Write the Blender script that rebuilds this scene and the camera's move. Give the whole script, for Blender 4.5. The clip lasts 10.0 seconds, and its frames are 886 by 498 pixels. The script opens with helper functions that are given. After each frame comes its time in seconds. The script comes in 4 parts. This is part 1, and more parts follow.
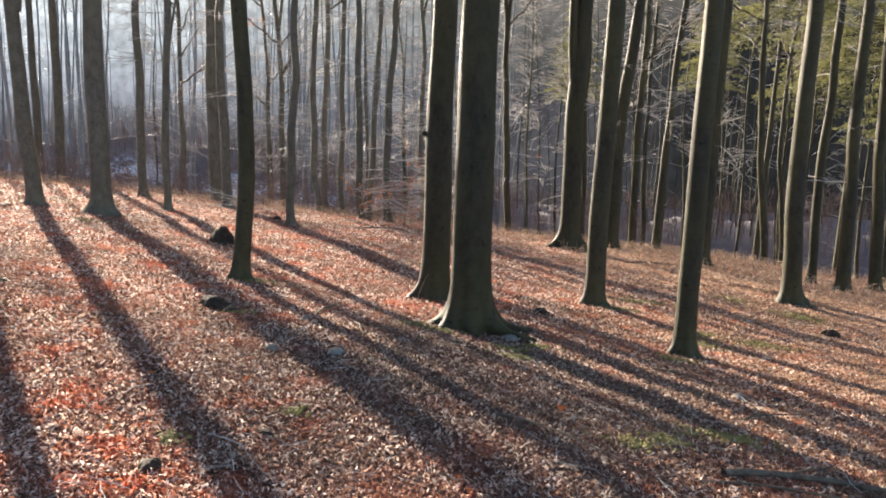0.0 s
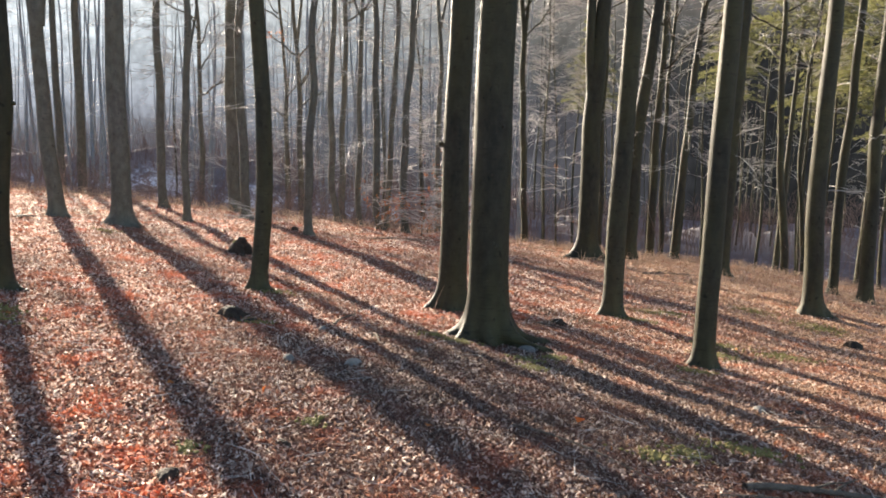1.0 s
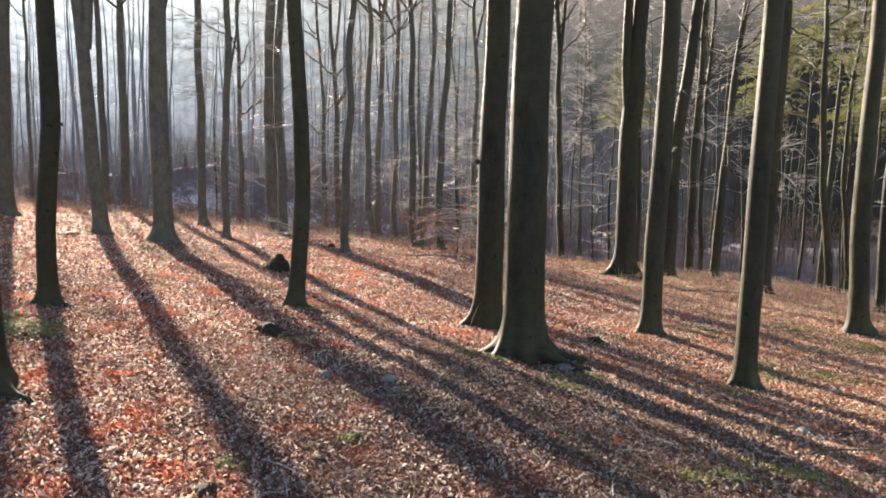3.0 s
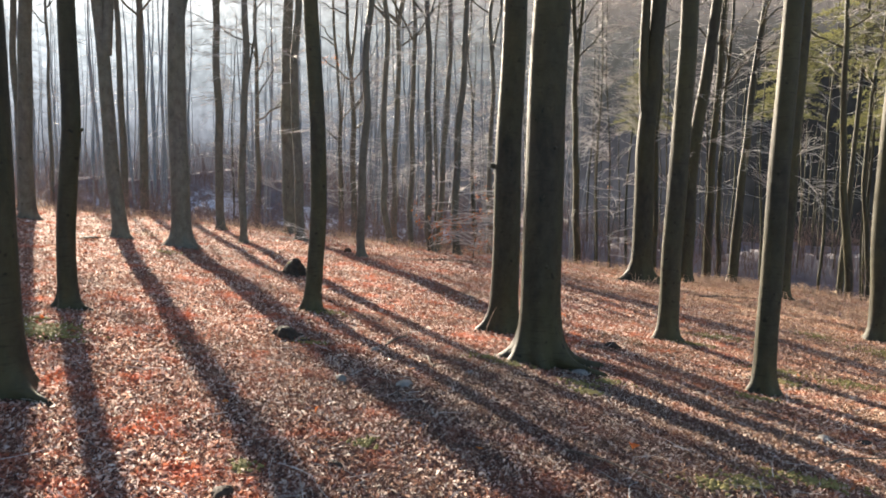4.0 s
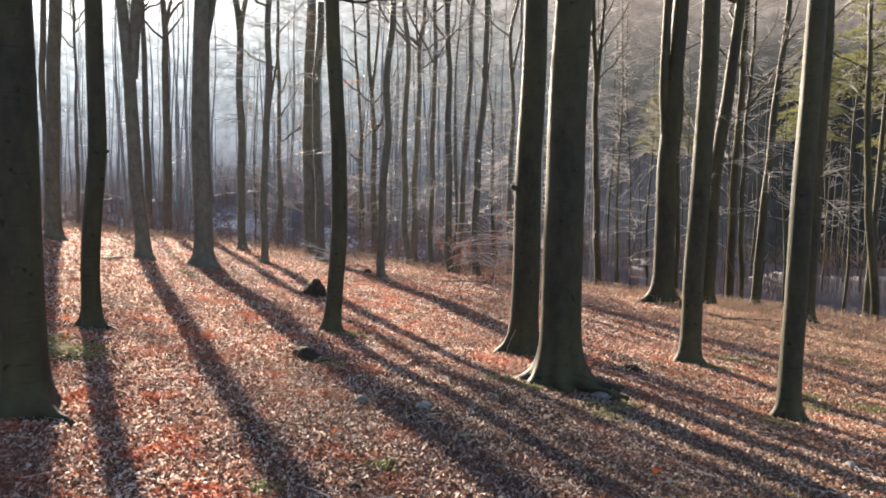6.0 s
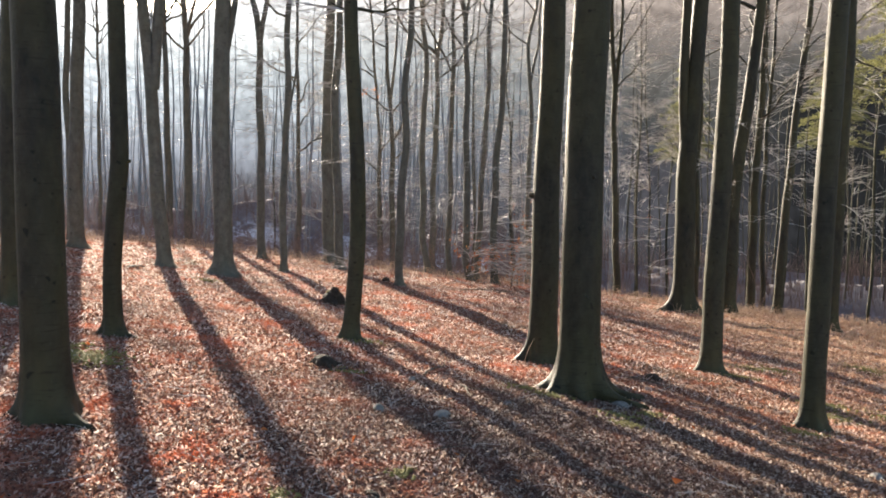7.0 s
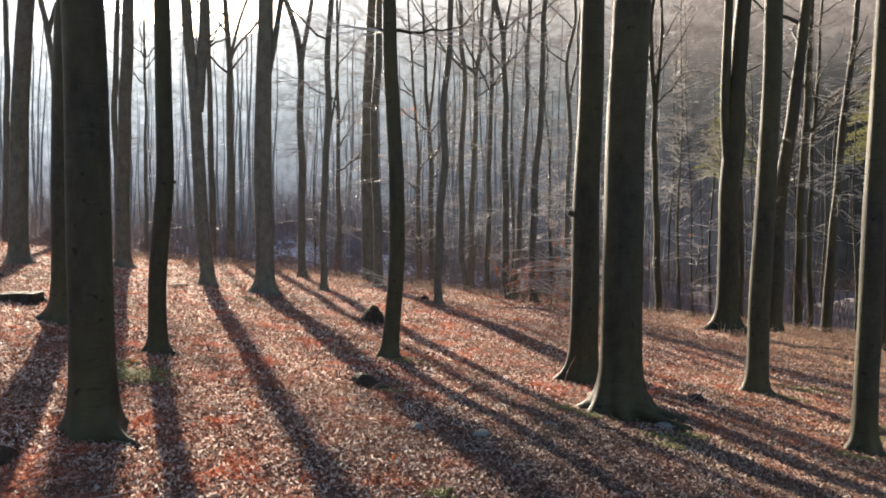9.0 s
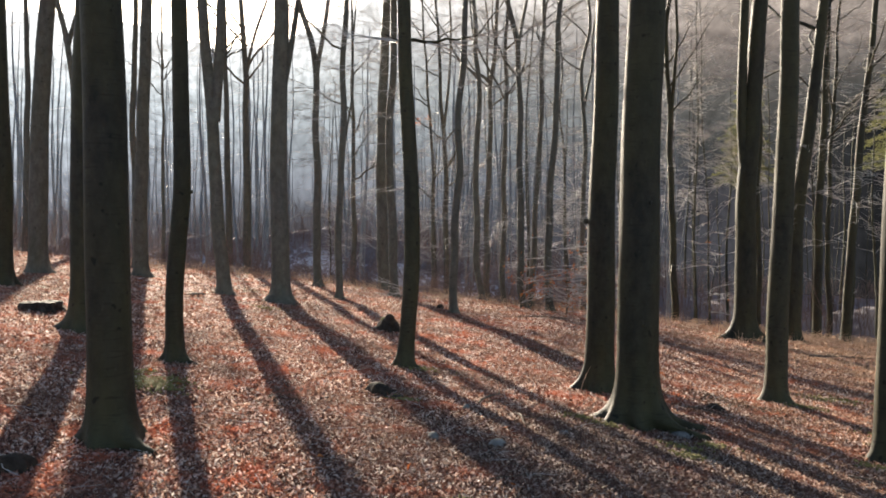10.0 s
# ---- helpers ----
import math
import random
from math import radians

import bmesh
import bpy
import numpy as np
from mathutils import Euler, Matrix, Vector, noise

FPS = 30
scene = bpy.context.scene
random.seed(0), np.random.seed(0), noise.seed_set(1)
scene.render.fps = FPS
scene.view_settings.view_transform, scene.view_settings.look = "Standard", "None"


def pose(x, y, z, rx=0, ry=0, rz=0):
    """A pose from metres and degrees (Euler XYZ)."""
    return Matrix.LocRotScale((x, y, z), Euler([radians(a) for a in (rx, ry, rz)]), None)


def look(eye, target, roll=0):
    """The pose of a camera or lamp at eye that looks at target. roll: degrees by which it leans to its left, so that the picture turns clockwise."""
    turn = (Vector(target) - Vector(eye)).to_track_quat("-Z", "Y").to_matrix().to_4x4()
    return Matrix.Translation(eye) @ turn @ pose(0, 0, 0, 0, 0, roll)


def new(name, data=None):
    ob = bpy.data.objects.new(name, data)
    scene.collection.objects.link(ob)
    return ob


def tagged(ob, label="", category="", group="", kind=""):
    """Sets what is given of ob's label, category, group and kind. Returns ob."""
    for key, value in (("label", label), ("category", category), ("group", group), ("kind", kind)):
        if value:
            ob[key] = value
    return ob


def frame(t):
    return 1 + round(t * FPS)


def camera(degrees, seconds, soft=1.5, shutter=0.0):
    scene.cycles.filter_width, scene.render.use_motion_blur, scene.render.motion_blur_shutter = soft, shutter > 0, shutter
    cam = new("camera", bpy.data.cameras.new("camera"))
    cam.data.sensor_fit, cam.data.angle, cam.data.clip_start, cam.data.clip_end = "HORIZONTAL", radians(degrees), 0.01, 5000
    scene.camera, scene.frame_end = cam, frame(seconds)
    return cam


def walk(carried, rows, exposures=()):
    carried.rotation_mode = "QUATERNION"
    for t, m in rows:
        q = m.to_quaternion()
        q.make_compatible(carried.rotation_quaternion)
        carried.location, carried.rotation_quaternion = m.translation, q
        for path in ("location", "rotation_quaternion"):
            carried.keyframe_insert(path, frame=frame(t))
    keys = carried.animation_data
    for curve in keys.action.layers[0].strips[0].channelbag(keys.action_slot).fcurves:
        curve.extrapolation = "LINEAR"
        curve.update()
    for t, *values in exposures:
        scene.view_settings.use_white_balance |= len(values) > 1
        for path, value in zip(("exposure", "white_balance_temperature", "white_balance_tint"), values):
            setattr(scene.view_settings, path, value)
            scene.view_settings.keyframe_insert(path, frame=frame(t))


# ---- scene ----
cam = camera(60.75, 10.0, soft=1.8)
EYE = 1.7
# seconds and the turn of the camera, which pans and tilts on one spot
ROWS = [
    (0.0, 81.697, -1.583, 0.231),
    (0.5, 82.063, -1.376, 0.956),
    (1.0, 82.470, -1.412, 1.507),
    (1.5, 82.759, -1.330, 2.162),
    (2.0, 83.075, -1.230, 2.743),
    (2.5, 83.437, -1.129, 3.424),
    (4.0, 84.034, -1.075, 5.402),
    (4.5, 84.304, -1.120, 5.721),
    (5.0, 84.790, -1.152, 6.190),
    (5.5, 85.264, -1.151, 6.482),
    (7.0, 86.205, -0.950, 8.286),
    (7.5, 86.586, -0.875, 9.018),
    (8.0, 86.739, -0.853, 9.525),
    (8.5, 87.044, -0.807, 10.268),
    (9.0, 87.558, -0.613, 11.215),
    (9.5, 87.983, -0.523, 11.690),
    (10.0, 88.199, -0.422, 12.352),
]
walk(cam, [(t, pose(0, 0, EYE, rx, ry, rz)) for t, rx, ry, rz in ROWS], exposures=[(0.0, 2.25), (5.5, 2.22), (8.5, 2.0), (10.0, 1.75)])

# ---- light ----
SUN_AZ, SUN_EL = radians(-33.2), radians(18.5)      # azimuth from +y towards +x
world = bpy.data.worlds.new("winter_sky")
world.use_nodes = True
scene.world = world
sky = world.node_tree.nodes.new("ShaderNodeTexSky")
sky.sky_type, sky.sun_disc = "NISHITA", False
sky.sun_elevation, sky.sun_rotation = SUN_EL, SUN_AZ
sky.air_density, sky.dust_density, sky.ozone_density = 0.8, 1.5, 1.0
bg = world.node_tree.nodes["Background"]
bg.inputs["Strength"].default_value = 0.065
world.node_tree.links.new(sky.outputs["Color"], bg.inputs["Color"])
sun = new("sun", bpy.data.lights.new("sun", "SUN"))
sun.data.energy, sun.data.angle, sun.data.color = 5.0, radians(0.6), (1.0, 0.87, 0.70)
sun_way = Vector((math.sin(SUN_AZ) * math.cos(SUN_EL), math.cos(SUN_AZ) * math.cos(SUN_EL), math.sin(SUN_EL)))
sun.matrix_world = look(sun_way * 50, (0, 0, 0))


# ---- materials ----
def material(name, rough=0.8, spec=0.3):
    m = bpy.data.materials.new(name)
    m.use_nodes = True
    nt = m.node_tree
    b = nt.nodes["Principled BSDF"]
    b.inputs["Roughness"].default_value = rough
    b.inputs["Specular IOR Level"].default_value = spec
    return m, nt, b


def add(nt, kind, **values):
    n = nt.nodes.new(kind)
    for k, v in values.items():
        n.inputs[k.replace("_", " ")].default_value = v
    return n


def ramp(nt, source, *stops):
    n = nt.nodes.new("ShaderNodeValToRGB")
    while len(n.color_ramp.elements) < len(stops):
        n.color_ramp.elements.new(0.5)
    for e, (p, c) in zip(n.color_ramp.elements, stops):
        e.position, e.color = p, (*c, 1.0)
    nt.links.new(source, n.inputs["Fac"])
    return n.outputs["Color"]


def grey(v):
    return (v, v, v)


def blend(nt, fac, a, b, how="MIX"):
    n = nt.nodes.new("ShaderNodeMix")
    n.data_type, n.blend_type = "RGBA", how
    for value, k in ((fac, 0), (a, 6), (b, 7)):
        if isinstance(value, (int, float)):
            n.inputs[k].default_value = value
        elif isinstance(value, tuple):
            n.inputs[k].default_value = (*value, 1.0)
        else:
            nt.links.new(value, n.inputs[k])
    return n.outputs[2]


def coords(nt, scale=(1, 1, 1)):
    c, m = nt.nodes.new("ShaderNodeTexCoord"), nt.nodes.new("ShaderNodeMapping")
    m.inputs["Scale"].default_value = scale
    nt.links.new(c.outputs["Object"], m.inputs["Vector"])
    return m.outputs["Vector"]


def noisy(nt, vec, scale, detail=4.0, rough=0.55):
    n = add(nt, "ShaderNodeTexNoise", Scale=scale, Detail=detail, Roughness=rough)
    nt.links.new(vec, n.inputs["Vector"])
    return n.outputs["Fac"]


def bump(nt, b, height, strength, distance):
    n = add(nt, "ShaderNodeBump", Strength=strength, Distance=distance)
    nt.links.new(height, n.inputs["Height"])
    nt.links.new(n.outputs["Normal"], b.inputs["Normal"])


def bark_material(name, dark, mid, moss, moss_amount):
    m, nt, b = material(name, 0.62, 0.19)
    v = coords(nt, (1, 1, 0.55))
    base = ramp(nt, noisy(nt, v, 9.0, 6.0, 0.65), (0.3, dark), (0.7, mid))
    lichen = ramp(nt, noisy(nt, v, 26.0, 3.0), (0.64, grey(0)), (0.74, grey(0.6)))
    base = blend(nt, lichen, base, tuple(min(1, c * 1.35) for c in mid))
    info = nt.nodes.new("ShaderNodeObjectInfo")
    green = ramp(nt, noisy(nt, coords(nt, (1, 1, 0.3)), 2.2, 4.0), (0.35, grey(0)), (0.7, grey(moss_amount)))
    base = blend(nt, green, base, moss)
    bands = noisy(nt, coords(nt, (2, 2, 24)), 3.0, 3.0)
    base = blend(nt, ramp(nt, bands, (0.58, grey(0)), (0.7, grey(0.5))), base, tuple(c * 0.6 for c in dark))
    pock = ramp(nt, noisy(nt, coords(nt, (1, 1, 0.8)), 15.0, 2.0, 0.4), (0.69, grey(0)), (0.73, grey(0.7)))
    base = blend(nt, pock, base, tuple(c * 0.3 for c in dark))
    vary = ramp(nt, info.outputs["Random"], (0.0, grey(0.8)), (1.0, grey(1.15)))
    nt.links.new(blend(nt, 1.0, base, vary, "MULTIPLY"), b.inputs["Base Color"])
    bump(nt, b, noisy(nt, coords(nt, (1, 1, 0.6)), 38.0, 5.0, 0.7), 0.5, 0.012)
    return m


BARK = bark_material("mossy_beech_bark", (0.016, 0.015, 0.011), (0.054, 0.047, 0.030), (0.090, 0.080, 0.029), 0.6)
# paler copy of the beech bark, with the haze in its colour
HAZED_BARK = bark_material("hazed_beech_bark", (0.070, 0.062, 0.050), (0.165, 0.148, 0.118), (0.125, 0.115, 0.06), 0.4)
# distant stems: the haze over them is put into a paler, greyer bark
HAZED_FAR_BARK = bark_material("hazed_far_bark", (0.20, 0.20, 0.205), (0.34, 0.34, 0.35), (0.22, 0.23, 0.18), 0.3)


def twig_material():
    m, nt, b = material("twig_bark", 0.6, 0.3)
    c = ramp(nt, noisy(nt, coords(nt), 4.0), (0.3, (0.36, 0.32, 0.28)), (0.7, (0.62, 0.58, 0.53)))
    nt.links.new(c, b.inputs["Base Color"])
    return m


TWIG = twig_material()


def litter_colors(nt, source):
    return ramp(nt, source, (0.0, (0.060, 0.030, 0.023)), (0.28, (0.18, 0.080, 0.055)), (0.50, (0.36, 0.170, 0.113)),
                (0.66, (0.50, 0.280, 0.195)), (0.80, (0.78, 0.60, 0.49)), (1.0, (0.93, 0.84, 0.76)))


def leaf_material(name, green=False):
    m, nt, b = material(name, 0.55, 0.32)
    geo = nt.nodes.new("ShaderNodeNewGeometry")
    if green:
        c = ramp(nt, geo.outputs["Random Per Island"], (0.0, (0.42, 0.10, 0.03)), (0.6, (0.52, 0.17, 0.05)), (1.0, (0.45, 0.24, 0.09)))
    else:
        c = litter_colors(nt, geo.outputs["Random Per Island"])
    if not green:
        v = coords(nt)
        # rust-red drifts, and darker, greyer leaves in front of the big beech
        c = blend(nt, ramp(nt, noisy(nt, v, 1.9, 5.0, 0.7), (0.50, grey(0.0)), (0.62, grey(0.65))), c, (0.56, 0.145, 0.066))
        c = blend(nt, ramp(nt, noisy(nt, v, 0.8, 4.0), (0.40, grey(0.5)), (0.52, grey(0.0))), c, (0.20, 0.125, 0.095))
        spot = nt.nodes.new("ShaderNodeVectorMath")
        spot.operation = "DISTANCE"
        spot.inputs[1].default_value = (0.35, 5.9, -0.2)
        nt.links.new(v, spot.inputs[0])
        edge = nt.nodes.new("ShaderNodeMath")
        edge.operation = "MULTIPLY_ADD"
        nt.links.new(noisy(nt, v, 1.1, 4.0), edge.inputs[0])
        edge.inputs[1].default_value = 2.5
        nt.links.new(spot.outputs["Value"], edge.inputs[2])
        grey_spot = nt.nodes.new("ShaderNodeMapRange")
        grey_spot.inputs["From Min"].default_value, grey_spot.inputs["From Max"].default_value = 4.3, 2.3
        grey_spot.inputs["To Max"].default_value = 0.72
        nt.links.new(edge.outputs[0], grey_spot.inputs["Value"])
        c = blend(nt, grey_spot.outputs["Result"], c, blend(nt, ramp(nt, geo.outputs["Random Per Island"], (0.55, grey(0)), (0.95, grey(1))), (0.095, 0.070, 0.056), (0.48, 0.40, 0.34)))
        # paler, drier leaves down the slope
        xyz = nt.nodes.new("ShaderNodeSeparateXYZ")
        nt.links.new(v, xyz.inputs["Vector"])
        dry = nt.nodes.new("ShaderNodeMapRange")
        dry.inputs["From Min"].default_value, dry.inputs["From Max"].default_value = 0.5, 5.0
        nt.links.new(xyz.outputs["X"], dry.inputs["Value"])
        part_dry = blend(nt, 1.0, dry.outputs["Result"], ramp(nt, noisy(nt, v, 2.2, 4.0), (0.3, grey(0.25)), (0.7, grey(0.8))), "MULTIPLY")
        c = blend(nt, part_dry, c, blend(nt, ramp(nt, geo.outputs["Random Per Island"], (0.0, grey(0)), (1.0, grey(1))), (0.25, 0.14, 0.075), (0.74, 0.53, 0.35)))
    nt.links.new(c, b.inputs["Base Color"])
    tr = nt.nodes.new("ShaderNodeBsdfTranslucent")
    nt.links.new(c, tr.inputs["Color"])
    mix = nt.nodes.new("ShaderNodeMixShader")
    mix.inputs[0].default_value = 0.42
    nt.links.new(b.outputs[0], mix.inputs[1])
    nt.links.new(tr.outputs[0], mix.inputs[2])
    nt.links.new(mix.outputs[0], nt.nodes["Material Output"].inputs["Surface"])
    return m


LEAF = leaf_material("dry_beech_leaf")
RED_LEAF = leaf_material("rusty_hanging_leaf", True)


def ground_material():
    m, nt, b = material("leaf_covered_soil", 0.8, 0.25)
    v = coords(nt)
    vor = add(nt, "ShaderNodeTexVoronoi", Scale=26.0)
    nt.links.new(v, vor.inputs["Vector"])
    sep = nt.nodes.new("ShaderNodeSeparateColor")
    nt.links.new(vor.outputs["Color"], sep.inputs["Color"])
    c = litter_colors(nt, sep.outputs["Red"])
    c = blend(nt, 0.68, c, (0.125, 0.060, 0.043))
    # mossy and grassy ground between the leaves
    g = ramp(nt, noisy(nt, v, 0.55, 4.0), (0.56, grey(0)), (0.72, grey(0.7)))
    c = blend(nt, g, c, (0.10, 0.105, 0.03))
    # old snow that lies beyond the valley's floor
    xyz = nt.nodes.new("ShaderNodeSeparateXYZ")
    nt.links.new(v, xyz.inputs["Vector"])
    away = nt.nodes.new("ShaderNodeVectorMath")
    away.operation = "LENGTH"
    nt.links.new(v, away.inputs[0])
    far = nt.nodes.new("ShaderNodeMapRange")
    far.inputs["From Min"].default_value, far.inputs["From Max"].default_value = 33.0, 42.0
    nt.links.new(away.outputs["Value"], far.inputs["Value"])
    thin = nt.nodes.new("ShaderNodeMapRange")
    thin.inputs["From Min"].default_value, thin.inputs["From Max"].default_value = -5.0, 4.0
    thin.inputs["To Max"].default_value = 0.085
    nt.links.new(xyz.outputs["X"], thin.inputs["Value"])
    less = nt.nodes.new("ShaderNodeMath")
    less.operation = "SUBTRACT"
    nt.links.new(noisy(nt, coords(nt, (0.9, 0.7, 0.6)), 0.5, 9.0, 0.80), less.inputs[0])
    nt.links.new(thin.outputs["Result"], less.inputs[1])
    patch = ramp(nt, less.outputs[0], (0.50, grey(0)), (0.58, grey(0.85)))
    low = nt.nodes.new("ShaderNodeMapRange")
    low.inputs["From Min"].default_value, low.inputs["From Max"].default_value = 55.5, 53.0
    nt.links.new(away.outputs["Value"], low.inputs["Value"])
    snow = blend(nt, 1.0, blend(nt, 1.0, patch, far.outputs["Result"], "MULTIPLY"), low.outputs["Result"], "MULTIPLY")
    # snow dusting, and haze put into the distant litter's greyer colour
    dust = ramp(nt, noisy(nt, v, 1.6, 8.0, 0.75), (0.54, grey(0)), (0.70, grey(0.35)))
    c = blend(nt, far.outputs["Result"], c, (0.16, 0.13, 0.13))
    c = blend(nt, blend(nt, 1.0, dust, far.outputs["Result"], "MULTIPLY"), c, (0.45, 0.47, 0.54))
    c = blend(nt, snow, c, (0.78, 0.82, 0.90))
    # haze put into the bank top's colour, so it merges with the slope behind
    bank_haze = nt.nodes.new("ShaderNodeMapRange")
    bank_haze.inputs["From Min"].default_value, bank_haze.inputs["From Max"].default_value = 53.5, 55.5
    nt.links.new(away.outputs["Value"], bank_haze.inputs["Value"])
    c = blend(nt, bank_haze.outputs["Result"], c, (0.24, 0.225, 0.235))
    dull = nt.nodes.new("ShaderNodeMapRange")
    dull.inputs["From Min"].default_value, dull.inputs["From Max"].default_value = 36.0, 48.0
    dull.inputs["To Min"].default_value, dull.inputs["To Max"].default_value = 0.25, 0.0
    nt.links.new(away.outputs["Value"], dull.inputs["Value"])
    nt.links.new(dull.outputs["Result"], b.inputs["Specular IOR Level"])
    nt.links.new(c, b.inputs["Base Color"])
    bump(nt, b, vor.outputs["Distance"], 0.7, 0.03)
    return m


GROUND = ground_material()


def plain_material(name, a, c2, scale, rough=0.85, depth=0.02):
    m, nt, b = material(name, rough, 0.25)
    v = coords(nt)
    f = noisy(nt, v, scale, 6.0, 0.65)
    nt.links.new(ramp(nt, f, (0.3, a), (0.7, c2)), b.inputs["Base Color"])
    bump(nt, b, noisy(nt, v, scale * 4, 4.0), 0.7, depth)
    return m


MOSS = plain_material("moss", (0.125, 0.105, 0.034), (0.27, 0.225, 0.075), 8.0)
ROT = plain_material("rotten_wood", (0.016, 0.012, 0.009), (0.075, 0.052, 0.034), 18.0)
STONE = plain_material("grey_stone", (0.13, 0.122, 0.108), (0.29, 0.272, 0.24), 9.0)
DEADWOOD = plain_material("dead_wood", (0.08, 0.06, 0.045), (0.20, 0.16, 0.12), 16.0)
NEEDLE = plain_material("conifer_needles", (0.085, 0.092, 0.038), (0.20, 0.19, 0.072), 3.0, 0.6)
needle_nodes = NEEDLE.node_tree
through_light = needle_nodes.nodes.new("ShaderNodeBsdfTranslucent")
through_light.inputs["Color"].default_value = (0.20, 0.195, 0.08, 1.0)
needle_mix = needle_nodes.nodes.new("ShaderNodeMixShader")
needle_mix.inputs[0].default_value = 0.5
needle_nodes.links.new(needle_nodes.nodes["Principled BSDF"].outputs[0], needle_mix.inputs[1])
needle_nodes.links.new(through_light.outputs[0], needle_mix.inputs[2])
needle_nodes.links.new(needle_mix.outputs[0], needle_nodes.nodes["Material Output"].inputs["Surface"])
STRAW = plain_material("dry_grass", (0.34, 0.21, 0.125), (0.62, 0.45, 0.31), 5.0)


def mist_material():
    """The misty slope across the valley: haze and sunlight painted as glow, brightest sunward."""
    m = bpy.data.materials.new("misty_far_slope")
    m.use_nodes = True
    nt = m.node_tree
    nt.nodes.remove(nt.nodes["Principled BSDF"])
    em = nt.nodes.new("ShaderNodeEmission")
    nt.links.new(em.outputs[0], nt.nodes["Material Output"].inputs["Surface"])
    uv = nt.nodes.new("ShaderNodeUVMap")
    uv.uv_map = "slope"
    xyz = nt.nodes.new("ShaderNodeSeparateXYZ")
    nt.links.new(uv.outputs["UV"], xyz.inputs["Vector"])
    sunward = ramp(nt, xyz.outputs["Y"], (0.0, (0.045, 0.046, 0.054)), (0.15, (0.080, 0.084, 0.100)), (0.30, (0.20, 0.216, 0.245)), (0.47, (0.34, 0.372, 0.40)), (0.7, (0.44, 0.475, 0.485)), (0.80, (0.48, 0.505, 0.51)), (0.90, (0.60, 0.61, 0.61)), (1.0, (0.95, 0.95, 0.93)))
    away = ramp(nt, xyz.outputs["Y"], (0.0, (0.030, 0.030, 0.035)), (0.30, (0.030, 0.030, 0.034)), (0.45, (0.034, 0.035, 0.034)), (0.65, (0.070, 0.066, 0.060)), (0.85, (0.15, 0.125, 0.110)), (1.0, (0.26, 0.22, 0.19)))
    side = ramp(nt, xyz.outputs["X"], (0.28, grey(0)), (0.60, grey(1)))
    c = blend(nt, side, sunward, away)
    # close woods further round, their shade painted in as near black
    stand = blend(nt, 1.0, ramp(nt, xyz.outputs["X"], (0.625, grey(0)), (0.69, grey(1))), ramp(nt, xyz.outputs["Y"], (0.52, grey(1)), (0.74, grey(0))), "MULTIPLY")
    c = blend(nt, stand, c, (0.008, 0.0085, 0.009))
    # painted glow: the mist shines where the sun stands behind it
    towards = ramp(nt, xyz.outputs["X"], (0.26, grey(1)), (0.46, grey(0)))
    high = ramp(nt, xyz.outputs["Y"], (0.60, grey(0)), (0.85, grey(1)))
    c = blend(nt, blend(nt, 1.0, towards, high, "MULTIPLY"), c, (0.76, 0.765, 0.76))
    mp = nt.nodes.new("ShaderNodeMapping")
    mp.inputs["Scale"].default_value = (330, 24, 1)
    nt.links.new(uv.outputs["UV"], mp.inputs["Vector"])
    streak = ramp(nt, noisy(nt, mp.outputs["Vector"], 1.0, 5.0, 0.6), (0.34, grey(0.70)), (0.66, grey(1.22)))
    c = blend(nt, 1.0, c, streak, "MULTIPLY")
    mp2 = nt.nodes.new("ShaderNodeMapping")
    mp2.inputs["Scale"].default_value = (40, 14, 1)
    nt.links.new(uv.outputs["UV"], mp2.inputs["Vector"])
    cloud = ramp(nt, noisy(nt, mp2.outputs["Vector"], 1.0, 6.0, 0.65), (0.3, grey(0.7)), (0.7, grey(1.25)))
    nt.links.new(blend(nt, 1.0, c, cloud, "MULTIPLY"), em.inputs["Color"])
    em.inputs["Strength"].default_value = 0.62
    return m


MIST = mist_material()


# ---- mesh helpers ----
def mesh_from(name, verts, faces, mat, smooth=True):
    me = bpy.data.meshes.new(name)
    me.from_pydata(verts, [], faces)
    me.materials.append(mat)
    me.polygons.foreach_set("use_smooth", [smooth] * len(me.polygons))
    me.update()
    return me


def child(name, me, parent, label=""):
    ob = new(name, me)
    ob.parent = parent
    return tagged(ob, label)


